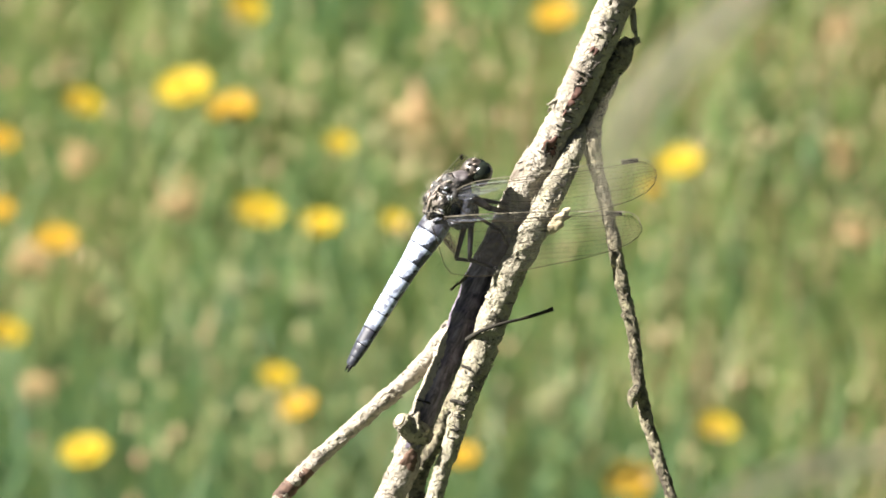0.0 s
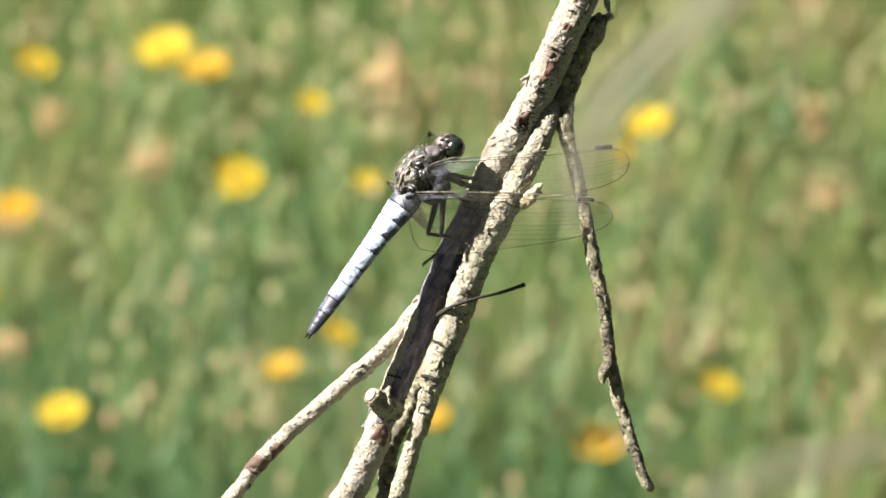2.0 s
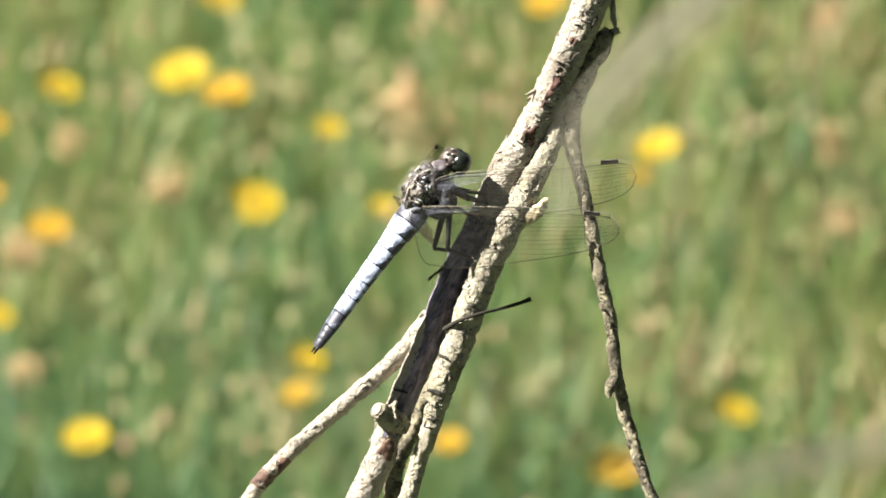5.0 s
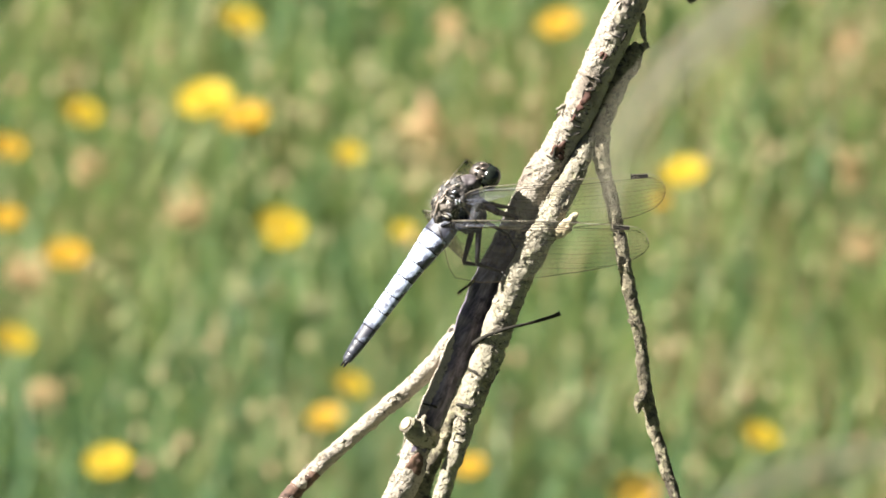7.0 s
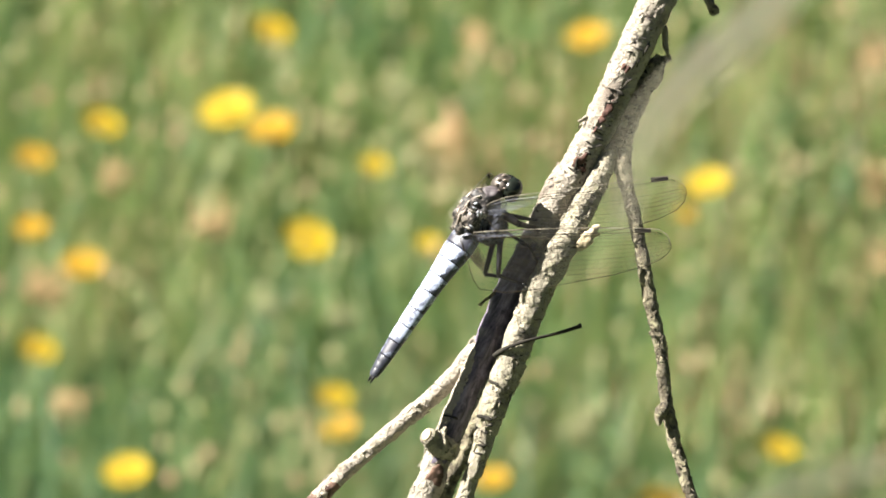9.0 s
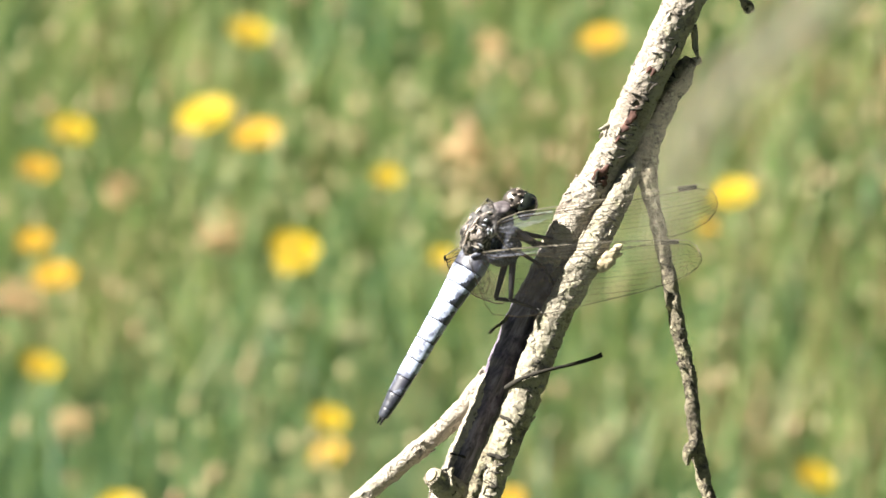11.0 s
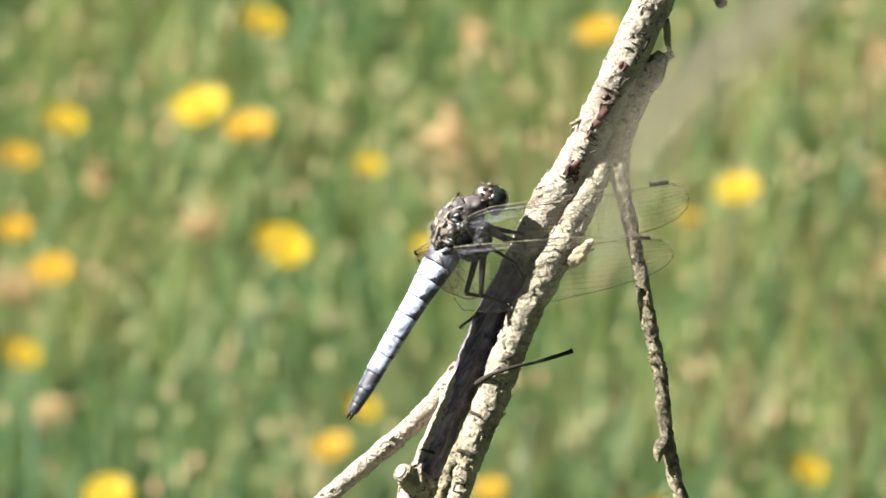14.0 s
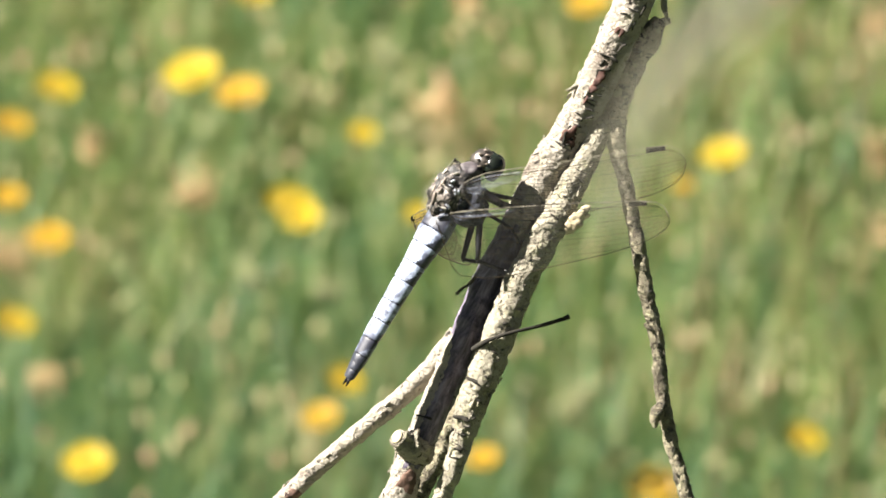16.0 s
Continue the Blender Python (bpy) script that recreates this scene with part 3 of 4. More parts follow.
        mark(stem, here[0] + side * 0.9, here[1] - side * 0.42, chance.uniform(0.4, 1.1), chance.uniform(0.10, 0.22) * (2.2 if brown else 1), chance.choice((-30, -15, 10, 60, 70)) + chance.uniform(-12, 12),
             M_SCAR if brown else M_TWIG, "rusty_sore" if brown else "bark_crack", "rusty brown sore in the bark" if brown else "dark split in the bark")
    for i in range(16):
        here = spline(second[3:10], 200)[5 + i * 12]
        side = chance.uniform(-0.3, 0.75) * here[3]
        mark(second, here[0] + side * 0.9, here[1] - side * 0.42, chance.uniform(0.3, 0.9), chance.uniform(0.10, 0.2), chance.uniform(-40, 30), M_TWIG, "bark_crack", "dark split in the bark")
    for u, v, long, wide, turn in ((*(25.46, 29.84, 0)[:2], 1.7, 0.7, 55), (*(24.17, 27.70, 0)[:2], 1.2, 0.6, 40), (*(28.88, 37.33, 0)[:2], 0.9, 0.4, 60)):
        mark(stem, u, v, long, wide, turn, M_SCAR, "rusty_sore", "rusty brown sore in the bark")
    for u, v, long, wide, turn in ((*(2.99, -28.88, 0)[:2], 1.7, 0.42, -12), (*(4.49, -22.35, 0)[:2], 1.3, 0.3, -20), (*(2.03, -34.12, 0)[:2], 0.9, 0.25, -10), (*(9.41, -12.73, 0)[:2], 1.0, 0.26, 20), (*(1.18, -30.91, 0)[:2], 0.7, 0.2, 0)):
        mark(second, u, v, long, wide, turn, M_TWIG, "bark_crack", "dark split in the bark")
    # loose scales of bark that stand off the stems
    rng = random.Random(11)
    for points, material, count, big in ((stem[1:9], M_BARK, 16, 0.5), (second[2:10], M_BARK_B, 30, 0.45), (hanging[2:13], M_BARK_C, 40, 0.35), (low[2:9], M_BARK, 12, 0.35), (stem[12:15], M_BARK, 10, 0.5)):
        line = spline(points, 200)
        for _ in range(count):
            i = rng.randrange(4, 195)
            here = Vector(at(*line[i][:3]))
            along = (Vector(at(*line[i + 3][:3])) - Vector(at(*line[i - 3][:3]))).normalized()
            turn = rng.uniform(-1.9, 1.9)
            side = along.cross(AWAY).normalized()
            out = (-AWAY * math.cos(turn) + side * math.sin(turn)).normalized()
            along = along if rng.random() < 0.5 else -along
            bm = bmesh.new()
            flake(bm, here + out * line[i][3] * MM * 1.0 - base, along, out, (rng.uniform(1.6, 5.0) * big, rng.uniform(0.6, 1.5) * big), rng.uniform(0.1, 0.9) * big)
            part("bark_flake", bm, material, root)
    for a, b, wide in (((*(35.64, 46.55, 1),), (*(36.71, 39.70, 1),), 1.5), ((*(34.33, 38.30, 5),), (*(37.12, 39.59, 5),), 1.6), ((*(31.76, 31.22, 5),), (*(32.81, 32.81, 4),), 1.2), ((*(21.47, 28.09, -2),), (*(19.66, 27.24, -2),), 0.7),
                       ((*(30.26, 25.32, 5),), (*(30.04, 29.08, 5),), 1.0)):
        p, q = at(*a), at(*b)
        bm = bmesh.new()
        flake(bm, (p + q) / 2 - base, (q - p).normalized(), -AWAY, ((q - p).length / MM, wide), 0.6)
        part("bark_shard", bm, M_BARK_B, root, "loose shard of bark standing off the stem")
    return root


build_branch()


# ---- dragonfly ----
THORAX = (0.64, 9.47, -7.6)
BASIS = Matrix((RIGHT, UPWARD, -AWAY)).transposed().to_4x4()


def own(u, v, w):
    """From the perch's millimetres into the dragonfly's own space."""
    return Vector((u - THORAX[0], v - THORAX[1], -(w - THORAX[2]))) * MM


HEADWARD = Vector((0.53, 0.848, 0.0))
LEAN = radians(35)
BACK = Vector((-0.848, 0.53, 0)) * math.cos(LEAN) + Vector((0, 0, 1)) * math.sin(LEAN)
FLANK = HEADWARD.cross(BACK) * -1
FLANK = FLANK if FLANK.z > 0 else -FLANK


def bristles(bm, centre, radii, count, length, seed, thick=0.03):
    """Fine hairs standing off an egg-shaped body."""
    rng = random.Random(seed)
    for _ in range(count):
        d = Vector((rng.gauss(0, 1), rng.gauss(0, 1), rng.gauss(0, 1))).normalized()
        root = centre + sum((ax * d.dot(ax) * r for ax, r in zip((HEADWARD, BACK, FLANK), radii)), Vector())
        tip = root + (d + Vector((rng.gauss(0, .3), rng.gauss(0, .3), rng.gauss(0, .3)))) * length * rng.uniform(0.5, 1.2) * MM
        side = d.orthogonal().normalized() * thick * MM
        other = d.cross(side).normalized() * thick * MM
        a, b, c, e = (bm.verts.new(p) for p in (root + side, root - side * 0.5 + other, root - side * 0.5 - other, tip))
        for f in ((a, b, e), (b, c, e), (c, a, e)):
            bm.faces.new(f)


def wing_outline(s, hind):
    """Fore and hind edge of a wing at a share s of its span, in mm."""
    knots = (0.0, 0.06, 0.15, 0.30, 0.5, 0.7, 0.85, 0.94, 0.985, 1.0)
    lead = (0.0, 0.1, 0.2, 0.3, 0.35, 0.1, -0.1, -0.45, -1.6, -3.4)
    if not hind:
        lead = (0.0, 0.8, 1.4, 1.1, 0.6, 0.2, -0.1, -0.45, -1.6, -3.4)
    trail = (-5.0, -10.8, -11.6, -11.2, -10.0, -8.8, -7.5, -6.2, -5.0, -4.0) if hind else (-1.6, -4.2, -6.2, -7.9, -8.6, -8.6, -8.0, -7.0, -5.6, -4.2)
    return np.interp(s, knots, lead), np.interp(s, knots, trail)


def build_wing(parent, hinge, span, chord, length, hind, name, label, stout=1.0):
    """A clear membrane with a net of veins. span and chord are directions in the dragonfly's space."""
    span, chord = Vector(span).normalized(), Vector(chord)
    chord = (chord - span * chord.dot(span)).normalized()
    normal = span.cross(chord).normalized()
    hinge = Vector(hinge)

    def place(s, f, lift=0.0):
        lead, trail = wing_outline(s, hind)
        grow = min(1.0, 0.18 + s * (24 if hind else 12))
        y = (lead + (trail - lead) * f) * grow
        ridge = 0.18 * math.sin(f * 34) * (1 - f) + 0.5 * math.sin(s * math.pi) * 0.8
        back = 2.6 * f * max(0.0, 1 - s * 8) if hind else 0.0
        return (span * (s * length - back) + chord * -y + normal * (ridge + lift)) * MM

    bm = bmesh.new()
    rows = [[bm.verts.new(hinge + place(i / 60, j / 12)) for j in range(13)] for i in range(61)]
    for a, b in zip(rows, rows[1:]):
        for j in range(12):
            bm.faces.new((a[j], a[j + 1], b[j + 1], b[j]))
    wing = part(name, bm, M_MEMBRANE if stout == 1.0 else M_SMOKY, parent, label, origin=hinge)

    def ribbon(bm, p, q, width, lift=0.03):
        a, b = place(*p, lift), place(*q, lift)
        way = (b - a)
        if way.length < 1e-7:
            return
        side = way.cross(normal).normalized() * width * MM / 2
        up = normal * 0.04 * MM
        c = [bm.verts.new(x) for x in (a - side, a + side, b + side, b - side, a - side - up, a + side - up, b + side - up, b - side - up)]
        for f in ((0, 1, 2, 3), (7, 6, 5, 4), (0, 4, 5, 1), (2, 6, 7, 3), (1, 5, 6, 2), (3, 7, 4, 0)):
            bm.faces.new([c[i] for i in f])

    bm = bmesh.new()
    n = 48
    for i in range(n):
        ribbon(bm, (i / n, 0.0), ((i + 1) / n, 0.0), (0.26 if hind else 0.16) * (1 - 0.6 * i / n))
    part("leading_edge", bm, M_COSTA, wing, "stout pale vein along the leading edge", smooth=False)
    bm = bmesh.new()
    for f, width, end in ((0.055, 0.08, 0.52), (0.11, 0.12, 0.97)):
        for i in range(int(n * end)):
            ribbon(bm, (i / n, f), ((i + 1) / n, f), width)
    part("long_veins", bm, M_VEIN, wing, "dark veins behind the leading edge", smooth=False)
    bm = bmesh.new()
    rows = [[bm.verts.new(place(0.01 + i / 60, (j / 8) * (0.55 if not hind else 0.16) * (1 - 0.65 * i / 17), 0.06)) for j in range(9)] for i in range(18)]
    for a, b in zip(rows, rows[1:]):
        for p, q, v, w in zip(a, a[1:], b[1:], b):
            bm.faces.new((p, q, v, w))
    part("wing_root", bm, M_BASE, wing, "shiny blue-grey cells at the wing root")
    bm = bmesh.new()
    rng = random.Random(5 + hind)
    # long veins that leave the root close together, fan out and bend to the hind margin; cross veins between neighbours
    starts = [0.0, 0.055, 0.11] + [0.11 + 0.89 * (k / 12) ** 1.2 for k in range(1, 13)]

    def bend(s, k):
        if k < 3:
            return starts[k]
        f = starts[k]
        spread = f * (0.62 + 0.38 * min(1.0, s * 2.6)) + 0.75 * max(0.0, f - 0.16) * max(0.0, s - 0.32) ** 1.5
        return min(1.0, max(0.12, spread + 0.006 * math.sin(s * 23 + k * 2.1)))

    for k in range(3, len(starts) - 1):
        for i in range(0 if k % 3 == 0 else rng.randint(6, 16), n):
            f, g = bend(i / n, k), bend((i + 1) / n, k)
            if f < 1:
                ribbon(bm, (i / n, f), ((i + 1) / n, g), (0.055 if k % 3 == 0 else 0.036) * stout)
    for i in range(n):
        ribbon(bm, (i / n, 1.0), ((i + 1) / n, 1.0), 0.12 * stout)
    for k in range(len(starts) - 1):
        s = 0.02
        while s < 0.985:
            f, g = bend(s, k), bend(s, k + 1)
            if g - f > 0.004:
                ribbon(bm, (s, f), (min(1.0, s + rng.uniform(-0.010, 0.014)), g), 0.030 * stout)
            s += (0.034 if k < 5 else 0.027 if k < 9 else 0.021) * rng.uniform(0.7, 1.3)
    tagged(part("vein_net", bm, M_VEIN, wing, "fine net of brown veins", smooth=False), kind="stuff")
    bm = bmesh.new()
    for i in range(6):
        s = (0.815 if hind else 0.84) + i * 0.014
        for f in (0.0, 0.022, 0.044, 0.066, 0.088):
            ribbon(bm, (s, f), (s + 0.0142, f), 0.26, 0.09)
    part("pterostigma", bm, M_STIGMA, wing, "black mark near the wing tip", smooth=False)
    return wing


def leg(parent, points, thick, label="black spiny leg"):
    """A femur with its tibia and foot, points in the dragonfly's space."""
    bm = bmesh.new()
    line = [points[0] + (points[1] - points[0]) * s for s in (0, 0.2, 0.5, 0.8, 1.0)]
    rings(bm, line, [t * thick * MM for t in (0.42, 0.5, 0.46, 0.38, 0.36)], 10)
    femur = part("leg", bm, M_BLACK, parent, label)
    bm = bmesh.new()
    line = [points[1] + (points[2] - points[1]) * s for s in (0, 0.1, 0.6, 1.0)]
    rings(bm, line, [t * thick * MM for t in (0.38, 0.32, 0.27, 0.22)], 8)
    rng = random.Random(len(parent.children))
    for i in range(9):
        p = points[1].lerp(points[2], (i + 1) / 11)
        d = Vector((rng.uniform(-1, 1), rng.uniform(-1, 1), rng.uniform(-1, 1))).normalized()
        rings(bm, [p, p + d * 0.9 * MM], [0.05 * MM, 0.01 * MM], 4)
    part("tibia", bm, M_BLACK, femur)
    bm = bmesh.new()
    line = [points[2] + (points[3] - points[2]) * s for s in (0, 0.5, 1.0)]
    rings(bm, line, [t * thick * MM for t in (0.2, 0.16, 0.12)], 8)
    part("foot", bm, M_BLACK, femur)
    return femur


def build_dragonfly():
    root = new("dragonfly")
    root.matrix_world = Matrix.Translation(at(*THORAX) + AWAY * 1.6 * MM) @ BASIS
    tagged(root, "blue-white dragonfly with clear wings perched on the dead branch", "dragonfly")

    # thorax: a deep egg, with plates, shiny flank and hair
    bm = bmesh.new()
    ball(bm, HEADWARD * -0.2 * MM - BACK * 0.2 * MM, (5.5 * MM, 4.3 * MM, 3.5 * MM), (HEADWARD, BACK, FLANK), (96, 64), 0.17, 480)
    thorax = part("thorax", bm, M_THORAX, root, "hairy grey-brown thorax with black seams")
    for spot, size, turn in (((805,366), (2.3, 1.3), 1.2), ((828,366), (1.9, 1.3), 1.3), ((812,392), (2.4, 1.3), 0.1), ((828,384), (1.6, 2.2), 0.0)):
        bm = bmesh.new()
        u, v, w = (spot[0] - 790) * 0.1070, (352 - spot[1]) * 0.1070, 2.0
        long = Vector((math.cos(turn), math.sin(turn), 0.2)).normalized()
        out = (Vector((0.35, -0.1, 0.9)) - long * long.dot(Vector((0.35, -0.1, 0.9)))).normalized()
        ball(bm, Vector((u, v, w)) * MM, (size[0] * MM, size[1] * MM, 1.2 * MM), (long, out.cross(long), out), (40, 28), 0.35, 700)
        part("side_plate", bm, M_SHINE, thorax, "shiny blue-grey side plate of the thorax")
    bm = bmesh.new()
    ball(bm, Vector((3.0, -2.6, -0.6)) * MM, (3.2 * MM, 3.2 * MM, 2.4 * MM), None, (28, 20), 0.12, 600)
    part("breast", bm, M_SHINE, root, "dark glossy breast above the legs")
    bm = bmesh.new()
    bristles(bm, HEADWARD * -0.2 * MM - BACK * 0.2 * MM, (5.5 * MM, 4.3 * MM, 3.5 * MM), 1100, 1.1, 2, 0.016)
    part("hair", bm, M_HAIR, thorax, "short pale hair")
    middle = HEADWARD * -0.2 * MM - BACK * 0.2 * MM

    def skin(u, v):
        """Place and outward direction on the thorax's near side, u and v in mm from its middle."""
        axes = ((HEADWARD, 5.5 * MM), (BACK, 4.3 * MM), (FLANK, 3.5 * MM))
        flat, deep = Vector((u, v, 0)) * MM - middle, Vector((0, 0, 1))
        a = sum((deep.dot(d) / r) ** 2 for d, r in axes)
        b = sum(flat.dot(d) * deep.dot(d) / r ** 2 for d, r in axes)
        c = sum((flat.dot(d) / r) ** 2 for d, r in axes) - 1
        root = (-b + math.sqrt(max(0.0, b * b - a * c))) / a
        p = flat + deep * root
        return p + middle, sum((d * p.dot(d) / r ** 2 for d, r in axes), Vector()).normalized()

    # buff and ivory plates between the wing roots over the black cuticle
    for u, v, long, wide, turn, material in (
            (-1.9, 3.1, 1.35, 0.28, 28, M_SCALE), (-3.0, 2.0, 0.9, 0.22, 58, M_PLATE), (-2.0, 1.5, 0.9, 0.30, 50, M_PLATE), (-3.5, 0.2, 0.8, 0.26, 66, M_PLATE),
            (-2.4, 0.2, 0.7, 0.24, 45, M_PLATE), (-3.4, -1.1, 0.9, 0.36, 62, M_PLATE), (-1.0, 0.7, 0.9, 0.14, -40, M_SCALE), (-1.7, -2.6, 0.7, 0.16, -25, M_SCALE),
            (-2.6, -4.0, 0.9, 0.20, -32, M_PLATE), (-0.9, -4.4, 0.8, 0.18, -40, M_PLATE), (0.2, 3.2, 0.6, 0.16, 15, M_SCALE),
            # small pale blue spots painted where the wing roots glint
            (-0.3, 1.9, 0.45, 0.20, 20, M_GLINT), (-0.5, 1.2, 0.5, 0.14, -30, M_GLINT), (0.3, 0.2, 0.25, 0.6, 10, M_GLINT), (-1.0, -2.2, 0.55, 0.15, -35, M_GLINT), (0.9, 0.1, 0.2, 0.55, 0, M_GLINT)):
        spot, out = skin(u, v)
        lie = Vector((math.cos(radians(turn)), math.sin(radians(turn)), 0.0))
        lie = (lie - out * lie.dot(out)).normalized()
        bm = bmesh.new()
        ball(bm, spot, (long * MM, wide * MM, 0.22 * MM), (lie, out.cross(lie), out), (32, 20), 1.3, 1300)
        part("thorax_plate_or_glint", bm, material, thorax, "pale plate or painted glint between the wing roots")
    for x, y, w in ((790,338,2.7), (783,350,2.8), (780,378,2.8), (776,390,2.7)):
        bm = bmesh.new()
        ball(bm, Vector(((x - 790) * 0.1070, (352 - y) * 0.1070, w)) * MM, (1.2 * MM, 0.36 * MM, 0.4 * MM), (Vector((0.95, 0.3, 0)), Vector((-0.3, 0.95, 0)), Vector((0, 0, 1))), (18, 12), 0.3, 1200)
        part("wing_joint", bm, M_SHINE, thorax, "dark shiny wing joint")

    # head
    neck = own(*(4.47, 13.74, -7.1))
    bm = bmesh.new()
    centre = own(*(5.75, 14.91, -6.8))
    ball(bm, centre, (2.2 * MM, 2.3 * MM, 2.4 * MM), (HEADWARD, BACK, FLANK), (24, 16), 0.08, 700)
    head = part("head", bm, M_FACE, root, "dark head with olive-brown face", origin=neck)
    for side in (1, -1):
        bm = bmesh.new()
        ball(bm, centre - neck + Vector((1.15, -0.35, 0)) * MM + FLANK * side * 1.0 * MM, (2.3 * MM, 1.95 * MM, 1.9 * MM), (HEADWARD, BACK, FLANK), (32, 24))
        part("eye", bm, M_EYE, head, "glossy dark green compound eye")
    for u, v, w, size in ((0.2, 1.0, 2.25, 0.42), (-0.9, 1.1, 1.9, 0.5), (-1.3, 0.2, 2.1, 0.4), (0.2, -0.5, 2.55, 0.3), (-1.0, -1.0, 2.2, 0.34), (0.0, 1.9, 1.4, 0.4)):
        bm = bmesh.new()
        ball(bm, centre - neck + Vector((u, v, w)) * MM, (size * MM, 0.6 * size * MM, 0.6 * size * MM), None, (10, 8), 0.4, 2000)
        part("head_plate", bm, M_PLATE, head, "pale spot behind the eye")
    bm = bmesh.new()
    ball(bm, centre - neck + Vector((1.5, -1.9, 0.0)) * MM, (1.3 * MM, 1.2 * MM, 1.6 * MM), (HEADWARD, BACK, FLANK), (18, 12), 0.15, 900)
    part("face", bm, M_FACE, head)
    bm = bmesh.new()
    bristles(bm, centre - neck, (2.4 * MM, 2.35 * MM, 2.6 * MM), 70, 0.5, 4)
    part("hair", bm, M_HAIR, head)
    for side in (1, -1):
        bm = bmesh.new()
        p = centre - neck + HEADWARD * 2.2 * MM + FLANK * side * 0.6 * MM
        rings(bm, [p, p + (HEADWARD * 0.7 + BACK * 0.5 + FLANK * side * 0.4) * 1.6 * MM], [0.06 * MM, 0.02 * MM], 5)
        part("antenna", bm, M_BLACK, head)
    bm = bmesh.new()
    ball(bm, own(*(2.98, 12.78, -7.4)), (2.8 * MM, 1.9 * MM, 2.9 * MM), (Vector((0.96, 0.28, 0)), Vector((-0.28, 0.96, 0)), Vector((0, 0, 1))), (28, 20), 0.15, 700)
    part("neck", bm, M_COLLAR, root, "grey-purple collar behind the head")

    # abdomen: ten rings, a waist, a broad pale middle and a black tip
    start, end = own(*(-0.64, 5.85, -7.8)), own(*(-18.08, -22.87, -8.6))
    line = end - start
    axis = line.normalized()
    topward = Vector((-0.848, 0.53, 0)) * math.cos(radians(48)) + Vector((0, 0, 1)) * math.sin(radians(48))
    over = (topward - axis * topward.dot(axis)).normalized()
    flank = axis.cross(over)
    cuts = (0.0, 0.10, 0.19, 0.295, 0.40, 0.52, 0.63, 0.735, 0.83, 0.915, 0.965)
    wide = lambda s: np.interp(s, (0, 0.05, 0.10, 0.16, 0.25, 0.32, 0.5, 0.7, 0.85, 0.95, 1.0), (2.95, 3.2, 3.25, 3.0, 2.6, 2.36, 2.1, 1.85, 1.55, 1.12, 0.6))
    abdomen = None
    for i in range(10):
        bm = bmesh.new()
        a, b = cuts[i], cuts[i + 1]
        share = (0.0, 0.04, 0.12, 0.22, 0.32, 0.42, 0.52, 0.62, 0.72, 0.82, 0.92, 0.97, 1.0)
        grow = (0.93 if i < 7 else 0.86, 0.99) + (1.0,) * 9 + (0.98, 0.91)
        centres = [start + line * (a + (b - a) * s) + over * (0.35 * MM * math.sin((a + (b - a) * s) * math.pi)) for s in share]
        radii = [wide(a + (b - a) * s) * g * MM for s, g in zip(share, grow)]
        rings(bm, centres, radii, 44, flat=(over, 0.66))
        material = (M_BLOOM_WORN, M_BLOOM, M_BLOOM, M_BLOOM, M_BLOOM, M_BLOOM, M_BLOOM, M_BLOOM_WORN, M_TIP, M_TIP)[i]
        # dark marks low on the flank, wider towards the hind edge of each ring
        for face in bm.faces:
            p = face.calc_center_median()
            s = (p - start).dot(axis) / line.length
            u = min(1.0, max(0.0, (s - a) / (b - a)))
            off = p - (start + axis * (p - start).dot(axis))
            turn = math.atan2(off.dot(over), -off.dot(flank))
            edge = 0.42 * noise.noise(p * 1500) + 0.25 * noise.noise(p * 4000)
            if 0 < i < 8 and abs(turn - 0.05 + edge * 0.5) < (0.20 + 0.85 * u) * (1.15 - 0.06 * i) + edge - (0.25 if i < 4 else 0.48):
                face.material_index = 1
        if abdomen is None:
            abdomen = part("abdomen", bm, material, root, "blue-white bloomed abdomen with a black tip", origin=start)
        else:
            bmesh.ops.translate(bm, vec=-start, verts=bm.verts)
            segment = part("segment", bm, material, abdomen)
            segment.data.materials.append(M_TIP)
            bm = bmesh.new()
            c = start + line * a - start + over * 0.35 * MM * math.sin(a * math.pi)
            rings(bm, [c - axis * 0.1 * MM, c + axis * 0.1 * MM], [wide(a) * 0.965 * MM] * 2, 28, flat=(over, 0.66))
            part("seam", bm, M_BLACK, segment)
    for side in (1, -1):
        bm = bmesh.new()
        p = start + line * 0.95 - start + flank * side * 0.3 * MM
        rings(bm, [p, p + axis * 0.8 * MM, p + axis * 1.9 * MM + flank * side * 0.1 * MM], [0.34 * MM, 0.32 * MM, 0.1 * MM], 8)
        part("tail_clasper", bm, M_BLACK, abdomen)
    wings = [
        build_wing(root, own(*(0.85, 10.31, -10.6)), (0.98, 0.195, 0.12), (0.14, -1, 0.15), 39.6, 0, "forewing", "clear veined forewing with a black mark"),
        build_wing(root, own(*(0.21, 6.06, -10.6)), (0.998, 0.037, 0.10), (0, -1, 0.12), 37.3, 1, "hindwing", "clear veined hindwing with a black mark"),
        build_wing(root, own(*(-0.21, 11.30, -5)), (0.11, 0.205, -0.96), (0.45, -0.88, 0.0), 38.5, 0, "forewing", "clear veined forewing with a black mark", 2.0),
        build_wing(root, own(*(-1.71, 7.36, -5)), (-0.06, 0.0, -0.97), (0.56, -0.83, 0.0), 36.5, 1, "hindwing", "clear veined hindwing with a black mark", 2.0),
    ]
    # legs, from the breast to the stem
    leg(root, [own(*(4.90, 10.00, -8)), own(*(8.72, 7.77, -8.5)), own(*(11.94, 6.93, -5)), own(*(13.66, 5.44, -3.8))], 1.8)
